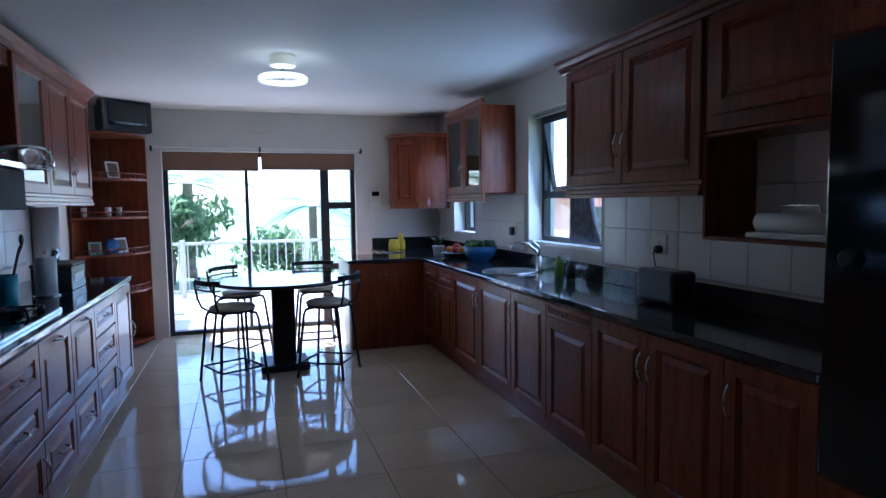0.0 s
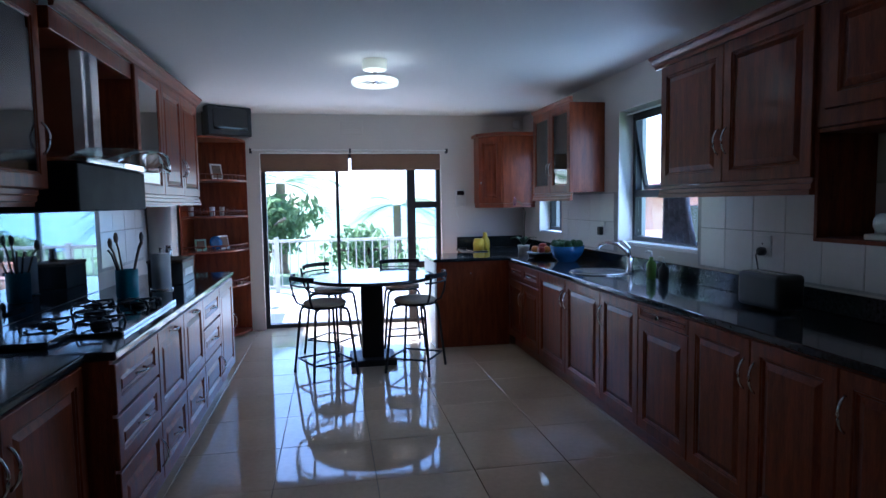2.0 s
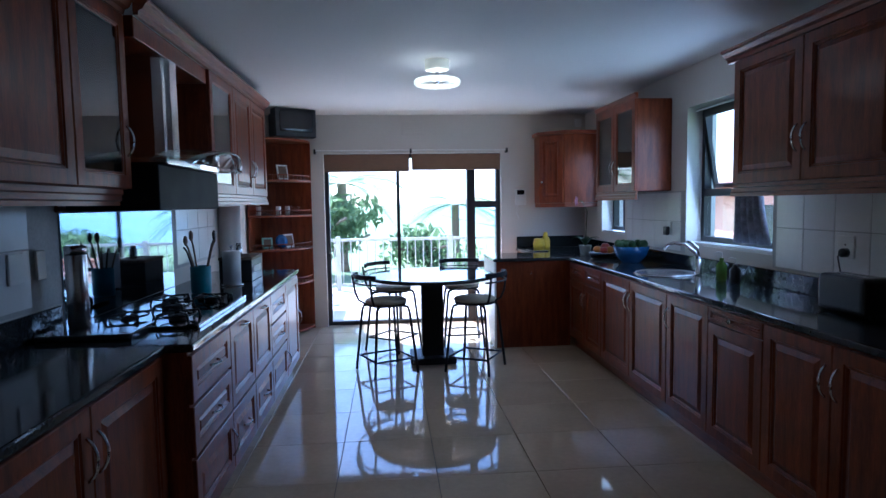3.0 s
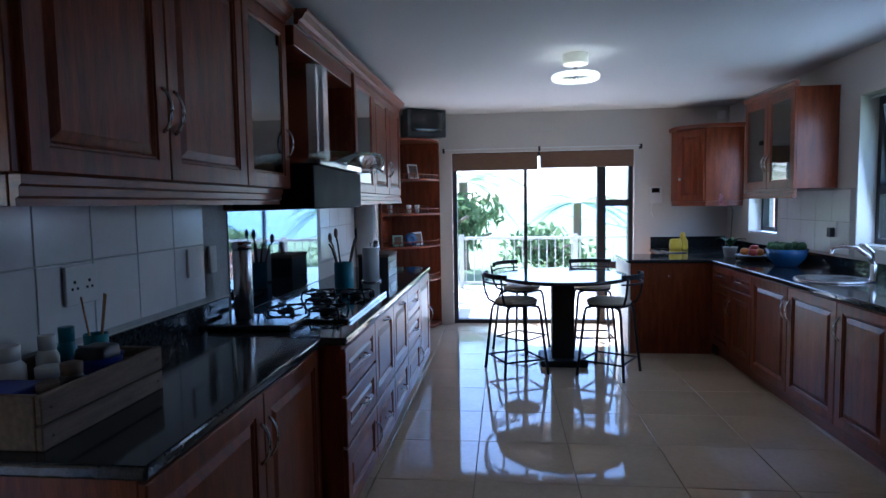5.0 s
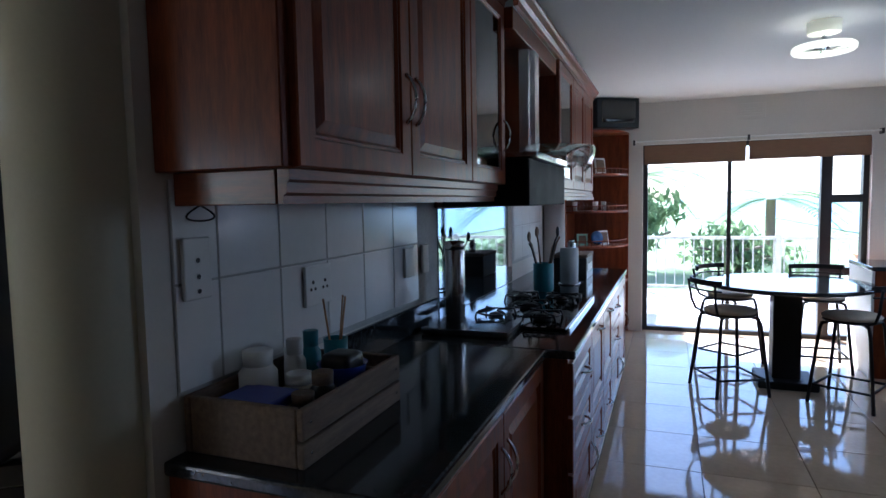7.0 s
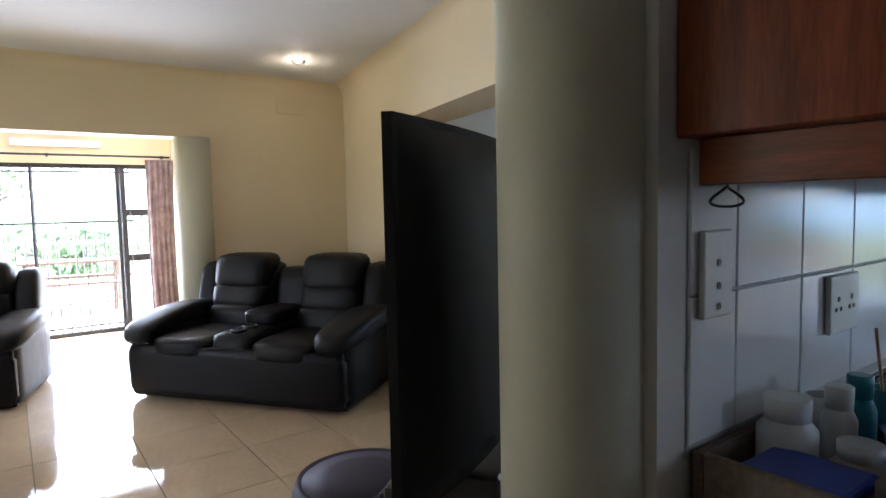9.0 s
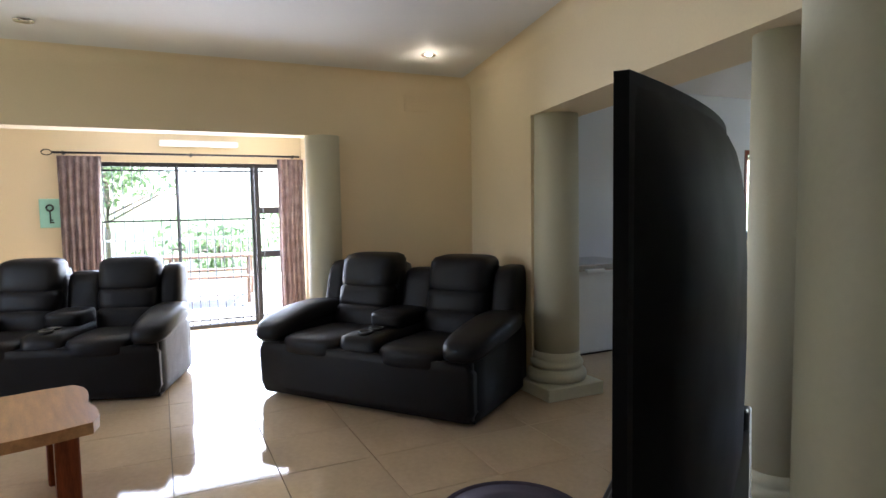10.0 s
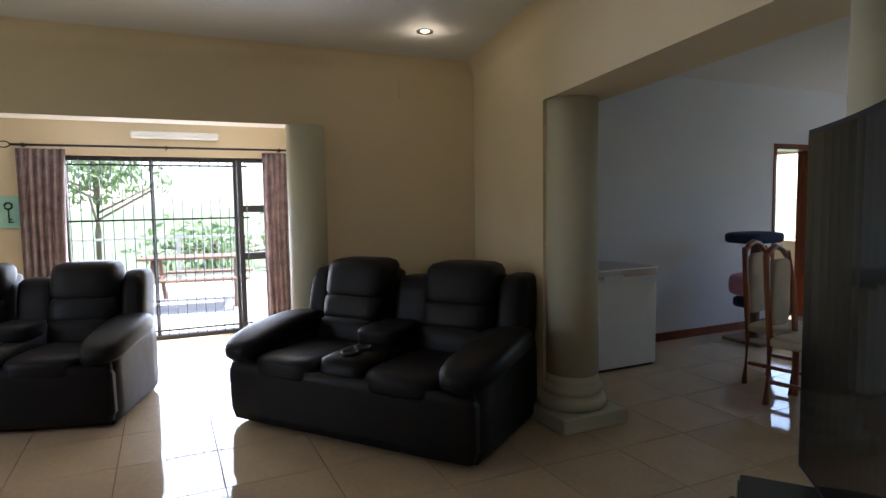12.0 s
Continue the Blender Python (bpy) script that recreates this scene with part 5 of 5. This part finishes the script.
ct = thing("coffee_table", pose(-4.86, -0.55, 0, 0, 0, 12), "low honey-brown wooden coffee table with live edge", "table")
bm = bmesh.new()
pts = []
for i in range(40):
    a = 2 * math.pi * i / 40
    c, s_ = math.cos(a), math.sin(a)
    k = 1 / max(abs(c) ** 16 + abs(s_) ** 16, 1e-9) ** (1 / 16)
    pts.append((0.40 * k * c + 0.012 * math.sin(5 * a), 0.62 * k * s_ + 0.012 * math.sin(7 * a)))
part("tabletop", prism(bm, pts, 0.445, 0.50), M_TABLEW, ct)
for x in (-0.29, 0.29):
    for y in (-0.48, 0.48):
        part("leg", B(x - 0.05, x + 0.05, y - 0.05, y + 0.05, 0, 0.445, bev=0.008), M_WOOD, ct)
part("apron", B(-0.30, 0.30, -0.02, 0.02, 0.36, 0.444), M_WOOD, ct)

# television on its cabinet
ang = math.degrees(math.atan2(0.795, -0.607))
tvm = pose(-2.04 - 0.607 * 0.705, 0.965 + 0.795 * 0.705, 0, 0, 0, ang - 180)
tv = thing("television", tvm @ pose(0, 0, 0.80), "large black curved television seen from behind", "television")


def bent(x):
    """The set is curved: its ends come forward, towards the lounge."""
    return 0.085 * (1 - (x / 0.705) ** 2)


def curved_slab(x1, y0, y1, z0, z1, n=28):
    bm = bmesh.new()
    prv = None
    for i in range(n + 1):
        x = -x1 + 2 * x1 * i / n
        q = [bm.verts.new((x, bent(x) + y, z)) for y, z in ((y0, z0), (y1, z0), (y1, z1), (y0, z1))]
        if prv:
            for k in range(4):
                bm.faces.new((prv[k], prv[(k + 1) % 4], q[(k + 1) % 4], q[k]))
        else:
            bm.faces.new(q)
        prv = q
    bm.faces.new(prv[::-1])
    bmesh.ops.recalc_face_normals(bm, faces=bm.faces)
    return bm


# the screen, at local -y, faces the lounge
part("bezel", curved_slab(0.705, -0.012, 0.008, 0.06, 0.85), M_HOODBLACK, tv)
part("screen", curved_slab(0.695, -0.0155, -0.0125, 0.075, 0.838), M_OVEN, tv, "glossy dark curved screen")
bm = bmesh.new()
prv = None
for i in range(25):
    u = -1 + i / 12
    side = (1 - abs(u) ** 5) ** 0.5
    q = [bm.verts.new((0.69 * u, 0.007 + bent(0.69 * u) + d * side, z)) for z, d in ((0.065, 0.0), (0.075, 0.035), (0.13, 0.048), (0.35, 0.052), (0.55, 0.05), (0.67, 0.044), (0.74, 0.036), (0.79, 0.024), (0.82, 0.010), (0.835, 0.0))]
    if prv:
        for k in range(9):
            bm.faces.new((prv[k], q[k], q[k + 1], prv[k + 1])).smooth = True
    prv = q
bmesh.ops.recalc_face_normals(bm, faces=bm.faces)
part("back_cover", bm, M_HOODBLACK, tv, "bulging black back cover")
for x in (-0.45, 0.45):
    part("foot", B(x - 0.02, x + 0.02, -0.08, 0.15, 0.001, 0.065, bev=0.006), M_BLACK, tv)
tc_ = thing("television_cabinet", tvm, "black low television cabinet", "cabinet")
part("body", B(-0.70, 0.45, -0.14, 0.16, 0.05, 0.80, bev=0.006), M_BLACK, tc_)
part("plinth", B(-0.68, 0.43, -0.12, 0.14, 0, 0.05), M_BLACK, tc_)
for x in (-0.38, 0.17):
    part("door", B(x - 0.27, x + 0.27, -0.158, -0.141, 0.07, 0.78, bev=0.004), M_BLACK, tc_)
dec = thing("decoder", tvm @ pose(-0.50, -0.045, 0.801), "slim black decoder with silver front", "decoder")
part("case", B(-0.13, 0.13, -0.09, 0.09, 0.004, 0.045, bev=0.004), M_BLACK, dec)
part("front_trim", B(-0.13, 0.13, -0.096, -0.091, 0.008, 0.03, bev=0.002), M_CHROME, dec)
pf = thing("woven_pouf", pose(-3.10, 1.45, 0) @ Matrix.Diagonal((0.85, 0.85, 1, 1)), "round dark plum woven pouf with patterned top", "pouf")
part("side", lathe(bmesh.new(), [(0.27, 0), (0.32, 0.08), (0.33, 0.25), (0.32, 0.40), (0.30, 0.44), (0.28, 0.43)], 40), M_PLUM, pf)
part("cushion", lathe(bmesh.new(), [(0.27, 0.40), (0.28, 0.435), (0.15, 0.455), (0.02, 0.46)], 40), M_PLUM, pf, "patterned plum cushion top")
# alcove
curtain("curtain", pose(-9.20, -0.56, 0, 0, 0, 90), 0.42, 0.03, 2.10, 0.035, 6, M_CURTAIN, "brown patterned curtain drawn aside", 0.08)
curtain("curtain", pose(-9.20, 1.80, 0, 0, 0, 90), 0.32, 0.03, 2.10, 0.035, 5, M_CURTAIN, "brown patterned curtain drawn aside", 0.08, 2)
rd = thing("curtain_rod", pose(-9.20, 0, 2.135, 0, 0, 90), "dark iron curtain rod with scroll finial", "curtain rod")
part("rod", cyl(bmesh.new(), (-0.60, 0, 0), (2.08, 0, 0), 0.012), M_BLACKM, rd)
part("finial", tube(bmesh.new(), [(-0.60 - 0.05 + 0.05 * math.cos(a), 0, 0.03 * math.sin(a)) for a in [i * 6.28 / 12 for i in range(13)]], 0.006, 6), M_BLACKM, rd)
for x in (-0.5, 0.8, 2.0):
    part("bracket", B(x - 0.01, x + 0.01, -0.0, 0.1, -0.02, 0.02), M_BLACKM, rd)
ac = thing("air_conditioner", pose(-9.298, 0.90, 2.20, 0, 0, 90), "white slim wall air conditioner over the door", "air conditioner")
part("case", B(-0.44, 0.44, -0.12, -0.002, 0.035, 0.105, bev=0.02, seg=3), M_WHITE, ac)
part("louvre", B(-0.40, 0.40, -0.127, -0.1205, 0.06, 0.075, bev=0.003), M_WHITE, ac)
pc = thing("key_picture", pose(-9.298, -0.66, 1.47, 0, 0, 90), "mint green board with a black key shape", "picture")
part("board", B(-0.10, 0.10, -0.025, -0.002, -0.16, 0.16), M_MINT, pc)
bm = bmesh.new()
tube(bm, [(0.032 * math.cos(a), -0.03, 0.06 + 0.032 * math.sin(a)) for a in [i * 6.28 / 16 for i in range(17)]], 0.010, 6)
box(bm, -0.006, 0.006, -0.034, -0.026, -0.11, 0.03)
box(bm, 0.006, 0.035, -0.034, -0.026, -0.11, -0.095)
box(bm, 0.006, 0.028, -0.034, -0.026, -0.08, -0.068)
part("key", bm, M_BLACK, pc, "black key silhouette")
for x, y, on in ((-6.14, 2.54, 1), (-6.30, -0.33, 0), (-4.3, -0.9, 0)):
    d = thing("downlight", pose(x, y, LZ), "lit recessed ceiling spotlight" if on else "recessed ceiling spotlight, unlit", "lamp", "lounge downlights")
    part("ring", lathe(bmesh.new(), [(0.032, -0.004), (0.06, -0.012), (0.065, -0.002), (0.03, -0.001)], 24), M_CHROME, d)
    part("lens", lathe(bmesh.new(), [(0.031, -0.006), (0.015, -0.012)], 20), M_SPOT if on else M_STEEL, d)
bulb("downlight_light", (-6.14, 2.54, LZ - 0.10), 0.35, (1.0, 0.80, 0.55), 0.04)

# ---- dining room ----
fz = thing("chest_freezer", LEFT(-6.05, 4.00), "white chest freezer with a grey lid", "freezer")
part("body", B(0, 0.74, 0, 0.62, 0.02, 0.82, bev=0.012, seg=2), M_WHITE, fz)
part("lid", B(-0.004, 0.744, -0.01, 0.62, 0.824, 0.90, bev=0.014, seg=2), M_STEEL, fz, "grey lid")
part("handle", B(0.12, 0.34, -0.025, -0.0105, 0.80, 0.845, bev=0.006), M_WHITE, fz)
part("base", B(0.02, 0.72, 0.02, 0.60, 0, 0.02), M_BLACK, fz)


def dining_chair(m, label):
    c = thing("dining_chair", m, label, "chair", "dining chairs")
    for x in (-0.19, 0.19):
        part("leg", B(x - 0.022, x + 0.022, -0.21, -0.166, 0, 0.44, bev=0.005), M_CHAIRW, c)
        part("leg", tube(bmesh.new(), [(x, 0.21, 0), (x, 0.19, 0.45), (x, 0.22, 0.85), (x * 0.8, 0.25, 1.10)], 0.022, 8), M_CHAIRW, c)
        part("stretcher", B(x - 0.012, x + 0.012, -0.166, 0.18, 0.16, 0.19), M_CHAIRW, c)
    part("seat", pillow(bmesh.new(), -0.23, 0.23, -0.23, 0.20, 0.43, 0.50, 0.3), M_FABRIC, c, "cream seat")
    part("backrest", pillow(bmesh.new(), -0.13, 0.13, 0.20, 0.25, 0.56, 1.05, 0.4), M_FABRIC, c, "cream padded back")
    part("crest_rail", tube(bmesh.new(), [(-0.16, 0.25, 1.06), (-0.08, 0.255, 1.12), (0, 0.26, 1.14), (0.08, 0.255, 1.12), (0.16, 0.25, 1.06)], 0.022, 8), M_CHAIRW, c)
    return c


dining_chair(pose(-5.12, 5.17, 0, 0, 0, 100), "reddish-brown timber dining chair with cream padded back")
dining_chair(pose(-4.70, 4.86, 0, 0, 0, 100), "reddish-brown timber dining chair beside the freezer")
cat = thing("cat_tree", pose(-6.25, 6.30, 0), "cat scratching post with navy top and pink perch", "cat tree")
part("base", B(-0.22, 0.22, -0.22, 0.22, 0, 0.04, bev=0.01), M_BARK, cat)
part("post", cyl(bmesh.new(), (0, 0, 0.04), (0, 0, 1.09), 0.05), M_BARK, cat)
part("lower_perch", pillow(bmesh.new(), -0.14, 0.16, -0.2, 0.16, 0.36, 0.48, 0.5), M_NAVY, cat)
part("perch", pillow(bmesh.new(), -0.18, 0.18, -0.24, 0.18, 0.48, 0.72, 0.7), M_PINK, cat, "pink plush perch")
part("top_bed", pillow(bmesh.new(), -0.20, 0.20, -0.28, 0.22, 1.03, 1.15, 0.5), M_NAVY, cat, "navy plush top bed")

# ---- outside ----
bm = bmesh.new()
box(bm, -9.0, 9, YB + 0.26, 11.0, -0.24, -0.03)
box(bm, -16.0, -9.56, -6, 7, -0.24, -0.03)
solid("patio", bm, M_PATIO, "pale sunlit paved patio", "patio", kind="structure")


def railing(m, length, n, label, h=0.92):
    r = thing("railing", m, label, "railing")
    part("top_rail", B(0, length, -0.03, 0.03, h - 0.05, h, bev=0.006), M_RAIL, r)
    part("bottom_rail", B(0, length, -0.02, 0.02, 0.08, 0.12, bev=0.004), M_RAIL, r)
    bm = B(-0.009, 0.009, -0.009, 0.009, 0.12, h - 0.05, bev=0.002)
    me = mesh_of("baluster", bm, M_RAIL)
    for i in range(n):
        o = new("baluster", me)
        o.parent = r
        o.location = (length * (i + 0.5) / n, 0, 0)
    for i in range(int(length / 2) + 1):
        part("post", B(i * 2 - 0.04, i * 2 + 0.04, -0.04, 0.04, 0, h + 0.04), M_RAIL, r)
    return r


railing(pose(-5, 10.7, -0.03), 7.3, 51, "pale painted balustrade at the patio edge")
railing(pose(-15.6, 5, -0.03, 0, 0, -90), 10, 70, "pale balustrade beyond the lounge patio")


def picnic(m, label):
    p = thing("picnic_table", m, label, "picnic table", "patio tables")
    for i in range(5):
        part("plank", B(-0.8, 0.8, -0.36 + i * 0.145, -0.225 + i * 0.145, 0.72, 0.755), M_TEAK, p)
    for s in (-1, 1):
        for k in range(2):
            part("bench_plank", B(-0.8, 0.8, s * 0.62 - 0.13 + k * 0.135, s * 0.62 - 0.005 + k * 0.135, 0.42, 0.455), M_TEAK, p)
    for x in (-0.6, 0.6):
        part("bearer", B(x - 0.02, x + 0.02, -0.72, 0.72, 0.36, 0.42), M_TEAK, p)
        for s in (-1, 1):
            part("leg", tube(bmesh.new(), [(x, s * 0.25, 0.72), (x, s * 0.60, 0.0)], 0.035, 6), M_TEAK, p)
    return p


picnic(pose(-1.85, 8.75, -0.03), "weathered timber picnic table on the patio")
picnic(pose(-12.2, 1.2, -0.03, 0, 0, 80), "weathered timber picnic table outside the lounge")


def leaf_clumps(bm, rng, centre, rad, n, size):
    for i in range(n):
        d = Vector((rng.gauss(0, 1), rng.gauss(0, 1), rng.gauss(0, 1))).normalized() * (rng.random() ** 0.45)
        p = Vector(centre) + Vector((d.x * rad[0], d.y * rad[1], d.z * rad[2]))
        e = Euler((rng.uniform(0, 6.3), rng.uniform(0, 6.3), rng.uniform(0, 6.3))).to_matrix()
        s = size * rng.uniform(0.6, 1.4)
        q = [p + e @ Vector(v) * s for v in ((-0.5, 0, 0), (0, -0.2, 0.05), (0.5, 0, 0), (0, 0.2, 0.05))]
        bm.faces.new([bm.verts.new(v) for v in q])


def tree(x, y, h, r, n, seed, label, z=-0.25):
    rng = random.Random(seed)
    t = thing("tree", pose(x, y, z), label, "tree", "garden trees")
    bm = bmesh.new()
    tube(bm, [(0, 0, 0), (0.05, 0.02, h * 0.3), (0.0, 0.05, h * 0.6), (0.05, 0, h * 0.9)], 0.09, 8)
    for k in range(6):
        a = k * 1.05
        tube(bm, [(0, 0.03, h * (0.35 + 0.06 * k)), (math.cos(a) * r * 0.7, math.sin(a) * r * 0.7, h * (0.6 + 0.05 * k))], 0.035, 6)
    part("trunk", bm, M_BARK, t)
    bm = bmesh.new()
    for k in range(9):
        a = rng.random() * 6.28
        d = rng.random() * r * 0.75
        leaf_clumps(bm, rng, (math.cos(a) * d, math.sin(a) * d, h * rng.uniform(0.5, 1.0)), (r * 0.5, r * 0.5, r * 0.38), n // 9, 0.22)
    part("crown", bm, M_LEAF, t)
    return t


def palm(x, y, h, seed, label, z=-0.25):
    rng = random.Random(seed)
    t = thing("palm_tree", pose(x, y, z), label, "palm", "garden palms")
    part("trunk", lathe(bmesh.new(), [(0.16, 0), (0.13, h * 0.1)] + [(0.115 + 0.012 * (i % 2), h * (0.1 + 0.9 * i / 30)) for i in range(31)], 14), M_BARK, t)
    bm = bmesh.new()
    for k in range(22):
        a = k * 2.4 + rng.random() * 0.3
        up, ln = rng.uniform(0.0, 1.1), rng.uniform(1.5, 2.2)
        d = Vector((math.cos(a), math.sin(a), 0))
        sd = Vector((-math.sin(a), math.cos(a), 0))
        for i in range(26):
            s = (i + 2) / 28
            p = Vector((0, 0, h)) + d * ln * s + Vector((0, 0, up * s * 1.2 - 1.5 * s * s))
            for w in (-1, 1):
                L = 0.42 * math.sin(math.pi * min(1, s * 0.9 + 0.08))
                tip = p + sd * w * L + d * 0.18 + Vector((0, 0, -0.25 * L))
                q = (p, p + d * 0.05, tip)
                bm.faces.new([bm.verts.new(v) for v in q])
    part("crown", bm, M_PALM, t)
    return t


tree(-1.6, 14.5, 1.7, 1.5, 2300, 1, "dense green garden shrub beyond the balustrade")
tree(0.9, 15.5, 0.8, 1.2, 900, 2, "low green garden shrub beyond the balustrade")
tree(-5.0, 16.0, 3.4, 2.2, 2600, 3, "leafy garden tree beyond the balustrade")
palm(-1.3, 15.8, 2.3, 5, "palm tree with drooping fronds")
palm(1.9, 18.0, 1.7, 6, "slender palm tree beyond the patio")
tree(-22, -1.0, 3.4, 2.4, 1500, 7, "tall leafy tree beyond the lounge patio")
tree(-21, 5.5, 1.6, 2.4, 900, 8, "low hedge-like shrub beyond the lounge patio")
tree(-20, 2.0, 0.8, 2.2, 800, 9, "low green shrub beyond the lounge patio")
# neighbouring house seen through the side window
hs = thing("neighbour_house", pose(7.5, 9.5, -0.25), "low salmon-pink rendered house with terracotta roof", "house")
part("wall", B(0, 6, 0, 5, 0, 1.9, bev=0), M_PINKWALL, hs)
part("roof", prism(bmesh.new(), [(-0.4, -0.4), (6.4, -0.4), (6.4, 5.4), (-0.4, 5.4)], 1.9, 2.1), M_ROOF, hs)
w = part("window", B(-0.03, -0.001, 1.5, 2.7, 0.8, 1.6), M_OVEN, hs)
solid("garden_wall", B(XR + 0.55, XR + 0.75, 7.35, 7.95, -0.25, 2.4, bev=0.01), M_PINKWALL, "salmon-pink rendered wall outside the window", "wall")
bm = bmesh.new()
for x0, x1, y0, y1 in ((50, 1650, -800, 26), (7.5, 1650, 26, 1600)):
    bm.faces.new([bm.verts.new(v) for v in ((x0, y0, -0.2), (x1, y0, -0.2), (x1, y1, -0.2), (x0, y1, -0.2))])
terrace = thing("garden_terrace", pose(2.7, 13.2, -0.25), "low salmon-pink terrace wall with a tiled coping", "garden wall")
part("wall", B(0, 3.2, 0, 0.3, 0, 0.62, bev=0.01), M_PINKWALL, terrace)
part("coping", B(-0.03, 3.23, -0.04, 0.34, 0.621, 0.67, bev=0.008), M_ROOF, terrace, "terracotta coping")
part("planter", B(0.3, 1.1, -0.45, -0.01, 0, 0.42, bev=0.02), M_PINKWALL, terrace)
tree(5.4, 17.5, 0.55, 1.3, 1500, 11, "low clipped shrub behind the terrace wall")
tree(8.2, 21.5, 0.6, 1.6, 1500, 12, "low clipped shrub towards the sea")
solid("sea", bm, M_SEA, "flat blue sea towards the horizon", "sea", kind="structure")

# ---- wall tiles ----


def tile_mesh(name, w, h, t, material):
    return mesh_of(name, B(0.0025, w - 0.0025, -t, 0, 0.0025, h - 0.0025, bev=0.002), material)


def tile_wall(parent_name, label, m, y_len, z0, z1, skip, first=0.0, pitch=0.25):
    """Tiles on a wall whose face is local y = 0, along local x."""
    par = thing(parent_name, m, label, "tiles", kind="structure")
    full = {}
    T = pitch
    z = z0
    while z < z1 - 0.01:
        h = min(T, z1 - z)
        x = 0.0
        step = first or T
        while x < y_len - 0.01:
            w = min(step, y_len - x)
            step = T
            if not any(x + w > a + 0.005 and x < b - 0.005 and z + h > c + 0.005 and z < d - 0.005 for a, b, c, d in skip):
                key = (round(w, 3), round(h, 3))
                if key not in full:
                    full[key] = tile_mesh("tile", w, h, 0.007, M_WTILE)
                o = new("tile", full[key])
                o.parent = par
                o.location = (x, 0, z)
            x += w
        z += h
    return par


for nm, x0, x1, y0, y1 in (("grout_west", XL, XL + 0.003, 1.30, 2.98), ("grout_west_far", XL, XL + 0.003, 4.455, 5.50), ("grout_east", XR - 0.003, XR, 4.76, 5.98), ("grout_east_near", XR - 0.003, XR, 1.43, 3.61)):
    solid(nm, B(x0, x1, y0, y1, 1.04, 1.56, bev=0), M_TGROUT, "grey grout between the wall tiles", "grout", kind="structure")
tile_wall("tiled_splashback_west", "glazed pale wall tiles over the worktop", LEFT(XL - 0.0005, 1.30), 4.2, 1.058, 1.565, [(1.685, 3.15, 0.9, 1.6)], 0.15, 0.2575)
tile_wall("tiled_splashback_east", "glazed pale wall tiles under the wall units", RIGHT(XR + 0.0005, 5.98), 4.55, 1.05, 1.79, [(1.23, 2.36, 1.12, 2.3), (0.0, 3.68, 1.56, 2.3)], 0.15, 0.25)

# ---- floor tiles ----
TS = 0.545
me_t = mesh_of("tile", B(0.002, TS - 0.002, 0.002, TS - 0.002, -0.012, 0.0, bev=0.0015), M_FLOOR)
count = 0
rest = bmesh.new()
for i in range(-19, 5):
    for j in range(-13, 12):
        x, y = 0.15 + i * TS, 3.15 + j * TS
        cx, cy = x + TS / 2, y + TS / 2
        kitchen = -1.95 < cx < 2.3 and -2.1 < cy < YB + 0.1
        lounge = -7.25 < cx < -1.6 and -3.6 < cy < 9.3
        alcove = -9.6 < cx <= -7.25 and -2.8 < cy < 2.3
        if not (kitchen or lounge or alcove):
            continue
        if cy > 0.6 and cy < YB and cx > -8.4 and count < 300:
            o = new("tile", me_t)
            o.parent = floor
            o.location = (x, y, 0)
            count += 1
        else:
            box(rest, x + 0.002, x + TS - 0.002, y + 0.002, y + TS - 0.002, -0.012, 0.0)
ob = part("tiles", rest, M_FLOOR, floor)
tagged(ob, kind="stuff")
